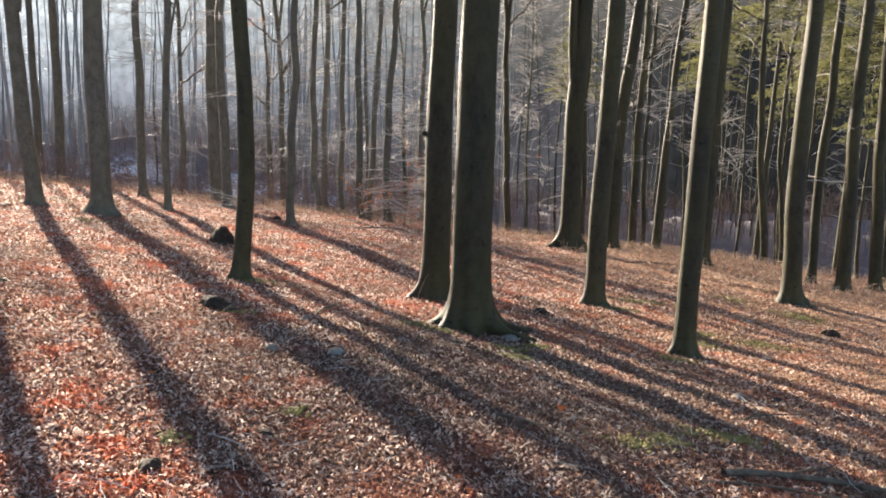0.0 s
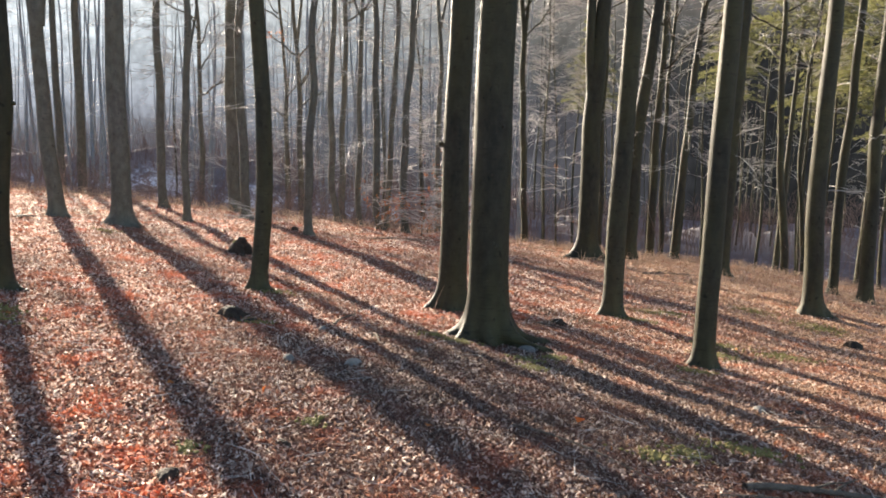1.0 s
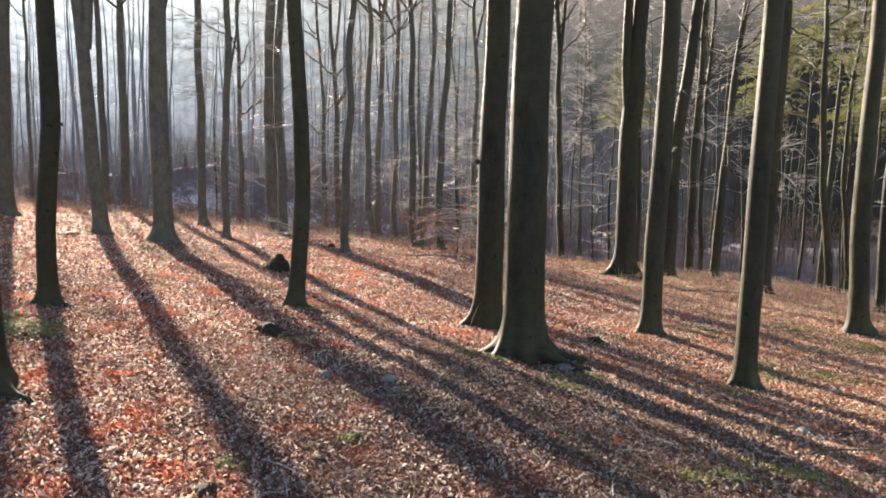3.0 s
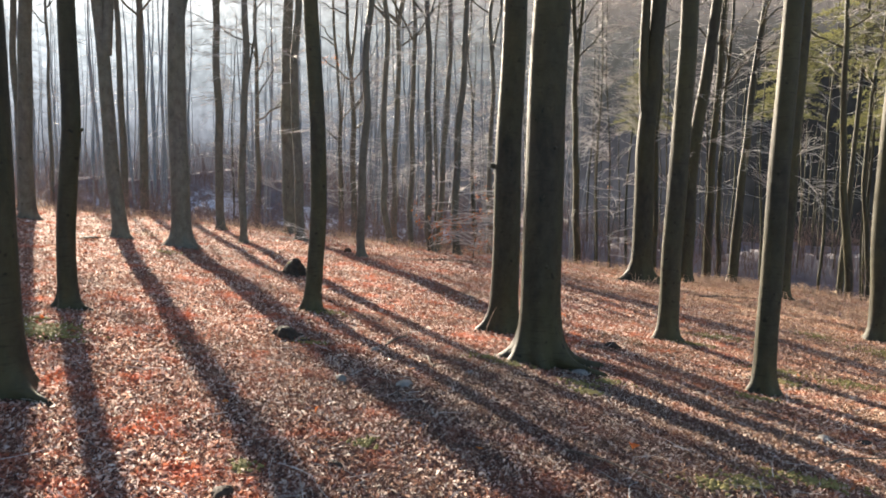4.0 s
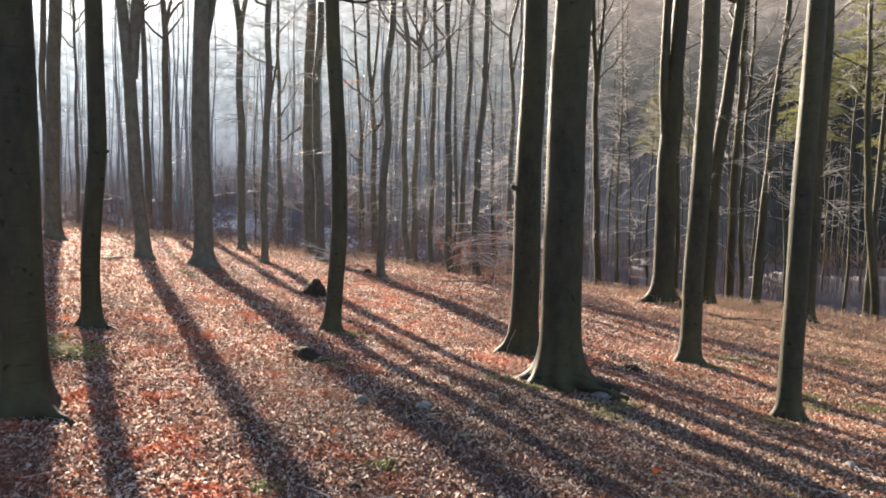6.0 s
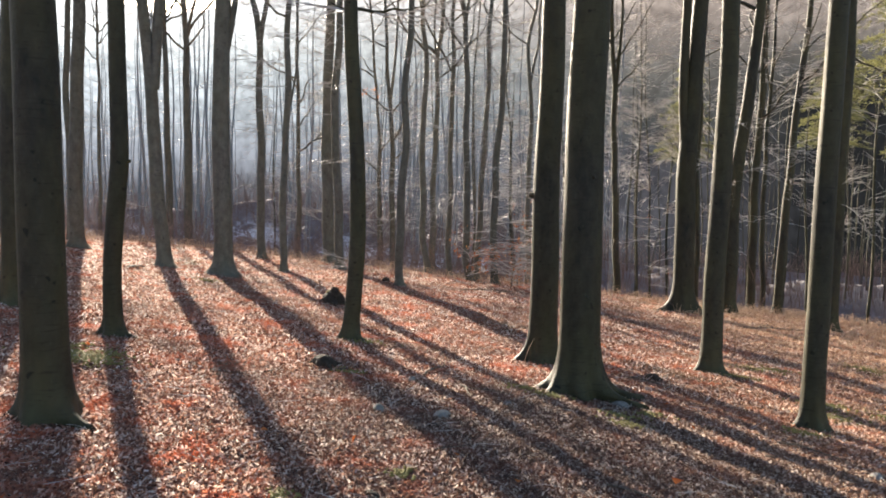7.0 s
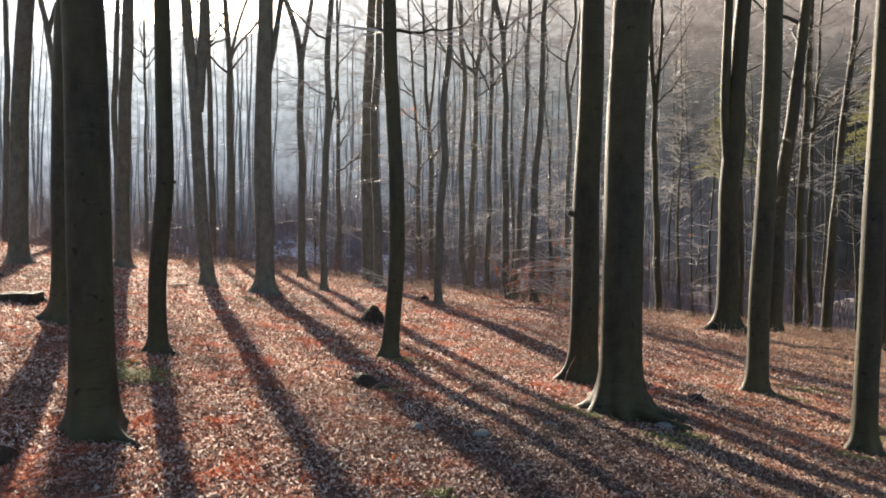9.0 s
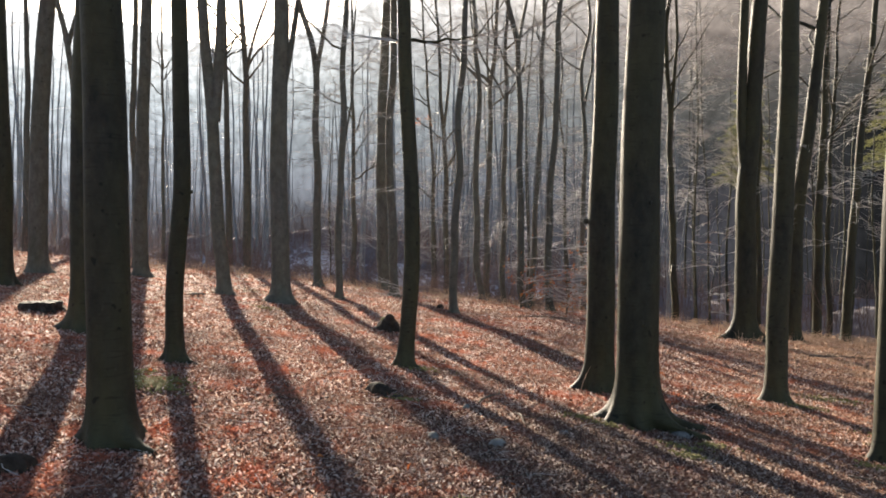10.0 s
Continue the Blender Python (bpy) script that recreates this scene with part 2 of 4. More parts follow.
class Tubes:
    """Many tapered tubes, gathered into one mesh."""

    def __init__(self, sides):
        self.sides, self.v, self.f, self.n = sides, [], [], 0
        a = np.arange(sides) * 2 * np.pi / sides
        self.ring = np.stack([np.cos(a), np.sin(a)], 1)

    def add(self, pts, radii):
        pts = np.asarray(pts, float)
        k, s = len(pts), self.sides
        d = np.gradient(pts, axis=0)
        d /= np.linalg.norm(d, axis=1)[:, None] + 1e-9
        ref = np.array([0.0, 0.0, 1.0]) if abs(d[0, 2]) < 0.8 else np.array([1.0, 0.0, 0.0])
        u = np.cross(d, ref)
        u /= np.linalg.norm(u, axis=1)[:, None] + 1e-9
        w = np.cross(d, u)
        r = np.asarray(radii, float)[:, None, None]
        ring = pts[:, None, :] + r * (self.ring[None, :, :1] * u[:, None, :] + self.ring[None, :, 1:] * w[:, None, :])
        self.v.append(ring.reshape(-1, 3))
        i, j = np.meshgrid(np.arange(k - 1), np.arange(s), indexing="ij")
        a = self.n + i * s + j
        b = self.n + i * s + (j + 1) % s
        self.f.append(np.stack([a, b, b + s, a + s], -1).reshape(-1, 4))
        self.n += k * s

    def mesh(self, name, mat, smooth=True):
        return quads(name, np.concatenate(self.v), np.concatenate(self.f), mat, smooth)


def quads(name, v, f, mat, smooth=True):
    """A mesh from arrays whose faces all have as many corners."""
    me = bpy.data.meshes.new(name)
    c = f.shape[1]
    me.vertices.add(len(v))
    me.vertices.foreach_set("co", np.ascontiguousarray(v, np.float32).ravel())
    me.loops.add(f.size)
    me.loops.foreach_set("vertex_index", np.ascontiguousarray(f, np.int32).ravel())
    me.polygons.add(len(f))
    me.polygons.foreach_set("loop_start", np.arange(0, f.size, c, dtype=np.int32))
    me.polygons.foreach_set("use_smooth", np.full(len(f), smooth))
    me.materials.append(mat)
    me.update(calc_edges=True)
    me.validate()
    return me


# ---- the lie of the land ----
def step01(v, a, b):
    s = np.clip((v - a) / (b - a), 0, 1)
    return s * s * (3 - 2 * s)


WAVES = [(random.uniform(0, 6.28), random.uniform(0, 6.28), random.uniform(0, 6.28)) for _ in range(8)]


def lumps(x, y):
    """Soft unevenness of the forest floor."""
    out = 0.0
    for k, (a, p, q) in enumerate(WAVES):
        fr = 0.7 * 1.55 ** k
        out = out + 0.030 / 1.45 ** k * np.sin(fr * (x * np.cos(a) + y * np.sin(a)) + p) * np.cos(fr * 0.8 * (y * np.cos(a) - x * np.sin(a)) + q)
    return out


def crest(x):
    """How far ahead the ground breaks off towards the valley."""
    return 20.9 + 0.20 * np.clip(x, -20, 8) - 0.9 * np.maximum(np.clip(x, 0, 30) - 8.5, 0)


def height(x, y):
    x, y = np.asarray(x, float), np.asarray(y, float)
    r = np.hypot(x, y)
    z = -0.10 * 19 * np.tanh((x / 19) * (1 + 0.33 * (x / 19) ** 2)) - 0.035 * np.clip(y, -40, 24)
    s = np.clip(y - crest(x), 0, None)
    fall = np.where(s < 3.5, 0.055 * s * s, 0.055 * 3.5 ** 2 + 0.385 * (s - 3.5))
    z = z - np.minimum(fall, 6.0 + 0.02 * fall)
    # the bank across the valley, and the high slope behind it
    ahead = step01(y / (r + 1e-6), 0.05, 0.45)
    bank = -2.0 - 0.12 * np.clip(x, -24, 0) - 0.22 * np.clip(x, 0, 7) + 0.7 * np.exp(-((x + 17) / 8.0) ** 2) + 0.35 * np.sin(x * 0.31 + 1) + 0.2 * np.sin(x * 0.83)
    z = z + ahead * np.clip((r - 44) / 13.0, 0, 1) * (bank - z)
    z = z - ahead * 3.0 * np.clip(r - 57.0, 0, 5)
    z = z + ahead * 0.45 * np.clip(r - 300, 0, 200)
    z = z + 0.12 * np.exp(-((x - 0.4) / 2.2) ** 2 - ((y - 5.0) / 1.9) ** 2)      # a low swell
    return z + lumps(x, y) * (1 - 0.3 * step01(r, 12, 30))


def graded(parts):
    out = []
    for a, b, d in parts:
        out += list(np.arange(a, b, d))
    return np.array(out + [parts[-1][1]])


def ground():
    gx = graded([(-700, -100, 50), (-100, -30, 5), (-30, -13, 0.6), (-13, 13, 0.14), (13, 30, 0.6), (30, 100, 5), (100, 700, 50)])
    gy = graded([(-700, -100, 60), (-100, -10, 6), (-10, 1, 0.6), (1, 14, 0.13), (14, 27, 0.18), (27, 44, 1.0), (44, 62, 0.4), (62, 100, 2), (100, 150, 5), (150, 1000, 50)])
    X, Y = np.meshgrid(gx, gy)
    v = np.stack([X, Y, height(X, Y)], -1).reshape(-1, 3)
    i, j = np.meshgrid(np.arange(len(gy) - 1), np.arange(len(gx) - 1), indexing="ij")
    a = i * len(gx) + j
    f = np.stack([a, a + 1, a + 1 + len(gx), a + len(gx)], -1).reshape(-1, 4)
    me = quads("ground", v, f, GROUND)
    ob = new("ground", me)
    tagged(ob, "sloping forest floor covered in brown leaves, snow beyond", "ground", kind="structure")


ground()


def backdrop():
    """The misty far slope, with a ragged skyline of bare crowns."""
    rng = np.random.default_rng(5)
    n, rows, dist = 900, 14, 250.0
    az = np.linspace(radians(-75), radians(60), n)
    top = dist * np.tan(np.radians(13.6 + 4.0 * step01(az, -0.52, -0.15) * (1 - step01(az, 0.0, 0.5)) + 0.9 * np.sin(az * 5 + 1) + 0.6 * np.sin(az * 17) + 1.4 * step01(az, 0.05, 0.45)))
    top = top + 0.8 * np.abs(np.sin(az * 190 + 3 * np.sin(az * 47))) + rng.uniform(0, 0.9, n) + EYE
    v, uvs = [], []
    for k in range(rows + 1):
        s = k / rows
        d = dist + 30 * s
        z = -27 + (top * d / dist + 27) * s
        v.append(np.stack([d * np.sin(az), d * np.cos(az), z], 1))
    v = np.concatenate(v)
    i, j = np.meshgrid(np.arange(rows), np.arange(n - 1), indexing="ij")
    a = i * n + j
    f = np.stack([a, a + 1, a + 1 + n, a + n], -1).reshape(-1, 4)
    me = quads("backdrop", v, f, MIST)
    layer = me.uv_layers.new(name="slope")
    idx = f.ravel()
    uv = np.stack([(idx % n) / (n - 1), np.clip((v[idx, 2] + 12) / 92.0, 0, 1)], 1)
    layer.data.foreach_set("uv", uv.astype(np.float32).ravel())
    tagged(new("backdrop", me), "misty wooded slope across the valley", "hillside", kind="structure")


backdrop()


# ---- trees ----
def spray(rng, tubes, start, az, up, length, r0, dense=1.0, leaves=None, droop=0.0):
    """One bough of a beech: an arching stem with long fine twigs to both sides and finer twigs on those."""
    n = 6
    s = np.linspace(0, 1, n)
    d = np.array([math.cos(az), math.sin(az), 0.0])
    side = np.array([-d[1], d[0], 0.0])
    bend = rng.uniform(-0.4, 0.4)
    pts = start + length * (s[:, None] * d * math.cos(up) + (bend * s ** 2)[:, None] * side)
    pts[:, 2] += length * (math.sin(up) * s - (0.22 * rng.uniform(0.0, 1.6) + droop) * s ** 2)
    pts[1:] += rng.normal(0, 0.016 * length, (n - 1, 3))
    tubes.add(pts, r0 * (1 - 0.8 * s))
    for k in range(int(dense * (4 + 4 * length))):
        p = rng.uniform(0.12, 1.0)
        q = np.array([np.interp(p, s, pts[:, c]) for c in range(3)])
        a2 = (1 if k % 2 else -1) * rng.uniform(0.25, 0.85)
        w = d * math.cos(a2) + side * math.sin(a2)
        ll = length * rng.uniform(0.22, 0.62) * (1.15 - 0.7 * p)
        lift = math.sin(up) * 0.6 + rng.normal(0.1, 0.22)
        fall = droop * 1.1 + rng.uniform(-0.1, 0.25)
        e1 = q + ll * 0.45 * (w + np.array([0, 0, lift]))
        e2 = e1 + ll * 0.55 * (w * 0.9 + d * 0.3 + np.array([0, 0, lift - fall])) + rng.normal(0, 0.04, 3) * ll
        rt = max(0.0033, r0 * 0.30)
        tubes.add([q, e1, e2], [rt, rt * 0.8, rt * 0.45])
        if ll > 0.22:
            for g in (1, -1):
                o = q + (e1 - q) * rng.uniform(0.4, 1.2)
                e3 = o + ll * rng.uniform(0.25, 0.5) * (w * 0.85 + g * np.array([-w[1], w[0], 0]) * 0.5 + np.array([0, 0, lift - fall * 0.7]))
                tubes.add([o, e3], [rt * 0.7, rt * 0.4])
        if leaves is not None and rng.random() < leaves[1]:
            leaves[0].append(e2)


def sway(h, ctrl):
    """How far the trunk stands off from its foot at the heights h: through the given bends, then straight on."""
    hs = np.array([c[0] for c in ctrl])
    xs = np.array([c[1] for c in ctrl])
    slope = (xs[-1] - xs[-2]) / (hs[-1] - hs[-2])
    slope = float(np.clip(slope, -0.09, 0.09))
    hs = np.append(hs, [hs[-1] + 6, hs[-1] + 25])
    xs = np.append(xs, [xs[-1] + slope * 5, xs[-1] + slope * 14])
    fine = np.linspace(hs[0], hs[-1], 500)
    vals = np.interp(fine, hs, xs)
    kern = np.hanning(17)
    vals = np.convolve(np.pad(vals, 8, "edge"), kern / kern.sum(), "valid")
    return np.interp(h, fine, vals)


def limb_path(rng, start, az, up, length, n=8):
    s = np.linspace(0, 1, n)
    d = np.array([math.cos(az), math.sin(az), 0.0])
    side = np.array([-d[1], d[0], 0.0])
    pts = start + length * s[:, None] * d * math.cos(up)
    pts[:, 2] += length * (math.sin(up) * s + rng.uniform(-0.12, 0.30) * s ** 2)
    pts += side * (length * (0.05 * np.sin(s * rng.uniform(4, 9)) + 0.16 * s * s) * rng.choice([-1, 1]))[:, None]
    pts[1:, 2] += length * 0.02 * np.sin(np.arange(1, n) * 2.3 + rng.uniform(0, 6))
    return pts


COUNT = [0]


def beech(x, y, r, ctrl, tall=None, skirt=0.30, ridge=1.0, low=9.0, limbs=6, sprays=0, zone=(2.0, 7.0), flare=0.75, roots=(), knots=(), forks=(), stems=(), stubs=(), torn=None, mat=None, label=""):
    """One beech: its foot, its radius at breast height, the bends of its trunk, the limbs above and the sprays between."""
    COUNT[0] += 1
    rng = np.random.default_rng(100 + COUNT[0])
    z0 = float(height(x, y))
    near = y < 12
    mat = mat or (HAZED_BARK if not near and x < 0.5 else BARK)      # left and beyond 12 m: haze put into a paler bark colour
    tall = tall or min(24.0, 11 + 34 * r)
    tree = new("beech_tree")
    tree.location = (x, y, z0)
    # trunk
    hs = np.concatenate([[-0.35, -0.2], np.linspace(-0.1, 0.9, 30 if near else 12), np.linspace(1.0, 10.0, 36), np.linspace(10.6, tall, 7)])
    sides = 72 if near else 20
    ctrl = [(z0 if ctrl[0][0] > z0 + 0.3 else ctrl[0][0] - 0.3, 0.0)] + [c for c in ctrl if c[0] > z0 + 0.3] if ctrl[0][0] > z0 + 0.3 else list(ctrl)
    off = sway(hs + z0, ctrl)
    off = off + (0.008 if near else 0.020 if r < 0.12 else 0.011) * (np.sin(hs * 1.7 + rng.uniform(0, 6)) + 0.6 * np.sin(hs * 3.1 + rng.uniform(0, 6))) * np.clip(hs, 0, 1)
    offy = 0.02 * np.sin(hs * 0.7 + rng.uniform(0, 6)) * np.clip(hs / 2, 0, 1)
    taper = np.where(hs < 1.3, 1.0, 1 - 0.72 * (hs - 1.3) / (tall - 1.3))
    th = np.arange(sides) * 2 * np.pi / sides
    ph = rng.uniform(0, 6.28, 4)
    lobe = 0.5 + 0.5 * np.cos(th * 5 + ph[0] + 0.6 * np.sin(th + ph[1]))
    v = []
    for h, ox, oy, tp in zip(hs, off, offy, taper):
        hh = max(h, -0.1)
        fl = flare * (skirt * math.exp(-hh / (1.3 * r + 0.05)) + 0.95 * math.exp(-hh / (0.5 * r + 0.02)) * (0.1 + 0.9 * lobe * ridge))
        ripple = 0.030 * np.sin(2 * th + ph[2] + 0.35 * h) + 0.016 * np.sin(3 * th + ph[3] - 0.8 * h) + 0.010 * np.sin(7 * th + 2.1 * h)
        rad = r * (tp * (1 + ripple) + fl)
        for az, far in roots:           # buttresses that run out into the roots
            reach = 0.55 * math.exp(-max(h, 0.0) / (0.8 * r)) + 0.45 * math.exp(-max(h, 0.0) / (0.25 * r))
            da = np.angle(np.exp(1j * (th - az - 0.25 * reach)))
            rad = rad + (far if r > 0.155 else 0.6 * far) * reach * np.exp(-(da / (0.13 + 0.25 * (1 - reach))) ** 2)
        for kh, ka, ks in knots:
            da = np.angle(np.exp(1j * (th - ka)))
            rad = rad + ks * math.exp(-((h - kh) / 0.07) ** 2) * np.exp(-(da / 0.5) ** 2)
        v.append(np.stack([ox + rad * np.cos(th), oy + rad * np.sin(th), np.full(sides, h)], 1))
    k = len(hs)
    i, j = np.meshgrid(np.arange(k - 1), np.arange(sides), indexing="ij")
    a, b = i * sides + j, i * sides + (j + 1) % sides
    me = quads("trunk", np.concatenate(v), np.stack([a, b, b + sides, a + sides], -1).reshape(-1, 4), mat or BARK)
    trunk = child("trunk", me, tree)

    def face(h, a, out=0.0):
        """The place and radius of the bark at height h, on the side a."""
        rr = r * float(np.interp(h, hs, taper)) + out
        return np.array([np.interp(h, hs, off) + rr * math.cos(a), np.interp(h, hs, offy) + rr * math.sin(a), h])

    for h, a, ln, rs in stubs:      # stubs of broken branches
        t = Tubes(8)
        p0, p1 = face(h, a, -0.02), face(h + 0.01, a, ln)
        t.add([p0, p0 * 0.4 + p1 * 0.6, p1, p1], [rs * 1.4, rs, rs * 0.8, 0.001])
        child("branch_stub", t.mesh("branch_stub", mat or BARK), trunk)
    if torn:                        # a strip of bare pale wood at the foot
        t = Tubes(6)
        t.add([face(torn[0] + torn[2] * w, torn[1] + 0.05 * math.sin(w * 5), r * flare * 0.5 * math.exp(-w * torn[2] / (0.5 * r + 0.02)) + 0.012) for w in np.linspace(0, 1, 8)], 0.022 * np.sin(0.25 + np.linspace(0, 1, 8) * 2.6))
        child("torn_bark", t.mesh("torn_bark", TWIG), trunk, "pale bare wood")
    # roots that run out over the ground
    for az, far in roots:
        t = Tubes(9)
        s = np.linspace(0, 1, 9)
        rr = r * 0.55 + far * s
        px, py = rr * np.cos(az + 0.25 * s), rr * np.sin(az + 0.25 * s)
        gz = height(x + px, y + py) - z0
        t.add(np.stack([px, py, gz + (0.42 * r / 0.2) * np.exp(-s * 4.2) - 0.05 * s - 0.01], 1), r * (0.30 - 0.20 * s))
        child("root", t.mesh("root", mat or BARK), tree)
    top = lambda h: np.array([np.interp(h, hs, off), np.interp(h, hs, offy), h])
    twigs = Tubes(3)
    # stems that part from the trunk and go on upwards
    for fr, bends in stems:
        bends = [(h - z0, o) for h, o in bends]
        h0, h1 = bends[0][0], min(tall * 0.9, bends[-1][0] + 4.5)
        sh = np.linspace(h0, h1, 22)
        so = sway(sh, bends)
        sy = np.interp(h0, hs, offy) + rng.choice([-1, 1]) * 0.07 * (sh - h0)
        r1 = fr * r * float(np.interp(h0, hs, taper))
        t = Tubes(10)
        t.add(np.stack([so, sy, sh], 1), r1 * np.linspace(1.0, 0.45, 22))
        child("stem", t.mesh("stem", mat), tree)
        for w in range(9):
            q = rng.integers(9, 22)
            spray(rng, twigs, np.array([so[q], sy[q], sh[q]]), rng.uniform(0, 6.28), rng.uniform(0.0, 0.8), rng.uniform(0.6, 1.6), 0.010, 0.9, droop=rng.uniform(-0.1, 0.3))
    # forked limbs
    jobs = [(fh, fa, fu, fl, fr) for fh, fa, fu, fl, fr in forks]
    for q in range(limbs if near else limbs + 3):
        h = rng.uniform(low, tall * 0.93)
        jobs.append((h, rng.uniform(0, 6.28), rng.uniform(0.35, 0.95), rng.uniform(1.8, 4.2) * (0.5 + r * 2.2), 0.36))
    for h, az, up, ln, fr in jobs:
        t = Tubes(7)
        p = limb_path(rng, top(h), az, up, ln)
        r1 = fr * r * float(np.interp(h, hs, taper)) + 0.008
        t.add(p, r1 * np.linspace(1, 0.28, 8))
        child("limb", t.mesh("limb", mat or BARK), tree)
        for w in range(7 if h < 10 else 3):
            spray(rng, twigs, p[rng.integers(2, 8)], az + rng.uniform(-1.4, 1.4), up * 0.6 + rng.uniform(-0.3, 0.4), rng.uniform(0.7, 1.7), 0.008, 0.8)
    for q in range(sprays):
        h = zone[0] + (zone[1] - zone[0]) * rng.random() ** 0.8
        spray(rng, twigs, top(h), rng.normal(3.4, 1.1) if q % 3 else rng.uniform(0, 6.28), rng.uniform(-0.1, 0.6), rng.uniform(0.5, 1.7), 0.0065, 1.5, droop=rng.uniform(-0.05, 0.5))
    if twigs.n:
        tagged(child("crown", twigs.mesh("crown", TWIG), tree, "fine bare twigs"), kind="stuff")
    return tagged(tree, label or "slender bare beech with smooth grey-green bark among leaf litter", "tree", "beech trees")


# the big beech with its flared foot, and the one close behind it
beech(0.31, 7.73, 0.200, [(1.4, -0.02), (3.07, 0.01)], flare=0.3, skirt=0.5, ridge=0.5, stubs=[(1.02, 4.95, 0.012, 0.022), (2.2, 5.2, 0.01, 0.02)], roots=[(2.95, 0.42), (3.65, 0.40), (5.6, 0.50), (6.2, 0.42), (4.65, 0.2), (1.7, 0.3)], label="large dark beech with flared mossy roots in leaf litter")
beech(-0.09, 9.57, 0.172, [(1.32, 0.01), (3.38, 0.03)], knots=[(2.12, 3.2, 0.03)], stubs=[(2.12, 3.2, 0.05, 0.035)], roots=[(3.4, 0.3)], label="thick beech with a bulging knot close behind another")
# slope to the right
beech(2.13, 10.40, 0.131, [(0.57, 0.02), (2.11, 0.06), (3.59, 0.08)], roots=[(3.4, 0.3), (5.7, 0.25)], label="leaning beech with a sunlit edge and mossy foot")
beech(2.62, 7.89, 0.112, [(0.87, 0.0), (2.04, 0.02), (3.16, 0.05)], roots=[(3.3, 0.25)], label="leaning green-barked beech on the mossy slope")
beech(6.68, 19.22, 0.165, [(1.83, 0.03), (5.26, 0.11)], sprays=8)
beech(3.24, 19.34, 0.245, [(0.6, -0.0), (2.45, -0.01), (3.5, 0.02), (4.71, 0.08), (5.78, 0.14), (7.11, 0.2)], stems=[(0.6, [(3.1, -0.06), (4.04, -0.16), (5.12, -0.19), (7.14, -0.18)]), (0.22, [(2.69, -0.0), (3.77, 0.17), (4.44, 0.22), (5.52, 0.15), (6.58, 0.21)])], roots=[(3.3, 0.6), (5.8, 0.5)], low=7, label="stout beech on the brow with one sunlit flank")
beech(4.39, 23.87, 0.081, [(-0.91, 0.0), (2.62, -0.09), (5.0, -0.06), (6.0, -0.2)], sprays=9, zone=(3.5, 9.0), low=6)
beech(4.67, 20.82, 0.180, [(-1.03, 0.0), (1.77, 0.02), (3.58, 0.18), (5.49, 0.4)], sprays=6, low=6)
beech(6.23, 24.79, 0.130, [(-1.53, 0.0), (1.8, -0.03), (4.48, 0.05), (6.22, 0.08)], sprays=9, zone=(3.5, 9.0), low=6)
beech(7.10, 26.78, 0.091, [(-1.78, 0.0), (1.81, -0.12), (4.71, -0.06), (6.59, 0.01)], sprays=9, zone=(3.5, 9.0), low=6)
beech(6.46, 22.81, 0.120, [(-1.25, 0.0), (1.81, 0.13), (4.61, 0.31), (5.89, 0.43)], sprays=10, low=6)
beech(6.26, 13.31, 0.157, [(0.35, -0.08), (2.12, -0.09), (4.2, -0.04)], roots=[(3.4, 0.35), (5.9, 0.3)], label="tall beech with a bright sunlit flank on the slope")
beech(8.85, 17.89, 0.110, [(0.57, -0.03), (2.54, 0.02), (5.08, 0.1)], sprays=5)
beech(9.07, 16.84, 0.147, [(0.02, -0.04), (2.14, -0.12), (4.9, -0.07)], sprays=6)
beech(11.04, 25.77, 0.136, [(-1.73, 0.0), (1.35, -0.39), (4.33, -0.58), (6.5, -0.66)], sprays=9, zone=(7.0, 12.0), low=8)
beech(12.55, 27.76, 0.105, [(-1.97, 0.0), (1.95, -0.44), (4.36, -0.36), (6.91, -0.1)], sprays=10, zone=(7.0, 12.0), low=8)
beech(10.62, 18.26, 0.139, [(1.26, -0.22), (3.9, -0.3)], sprays=6)
# middle of the brow
beech(-2.44, 9.01, 0.096, [(1.28, 0.08), (2.13, 0.07), (3.22, 0.01)], roots=[(3.5, 0.15), (5.6, 0.2)], forks=[(4.02, 0.1, -0.12, 0.9, 0.22), (3.98, 3.0, 0.3, 0.25, 0.2)], label="slim dark beech curving out of the leaf litter")
beech(-3.26, 16.09, 0.086, [(0.34, -0.04), (1.07, -0.03), (1.69, -0.01), (2.3, 0.06), (2.91, 0.12), (3.52, 0.07), (4.31, 0.04), (4.73, 0.08), (5.33, 0.16), (5.94, 0.2), (6.54, 0.22)], sprays=3, label="crooked thin beech with a bent trunk")
beech(-1.47, 20.11, 0.1, [(0.21, -0.09), (0.96, -0.1), (2.45, -0.04), (3.93, 0.05), (5.41, 0.09), (6.87, 0.13), (7.6, 0.16)], sprays=14)
beech(-3.43, 20.99, 0.092, [(0.74, -0.2), (1.69, -0.21), (3.28, -0.24), (4.77, -0.15), (5.95, -0.2), (6.51, -0.28), (7.21, -0.24), (8.0, -0.34)], sprays=8, low=6)
beech(-3.70, 23.94, 0.105, [(-0.12, -0.12), (1.69, -0.1), (3.49, -0.06), (5.29, -0.02), (6.09, -0.03), (7.16, 0.09), (8.84, 0.16)], stems=[(0.5, [(5.82, -0.03), (6.9, -0.15), (7.96, -0.08), (8.86, -0.2)])], sprays=14, low=5.5)
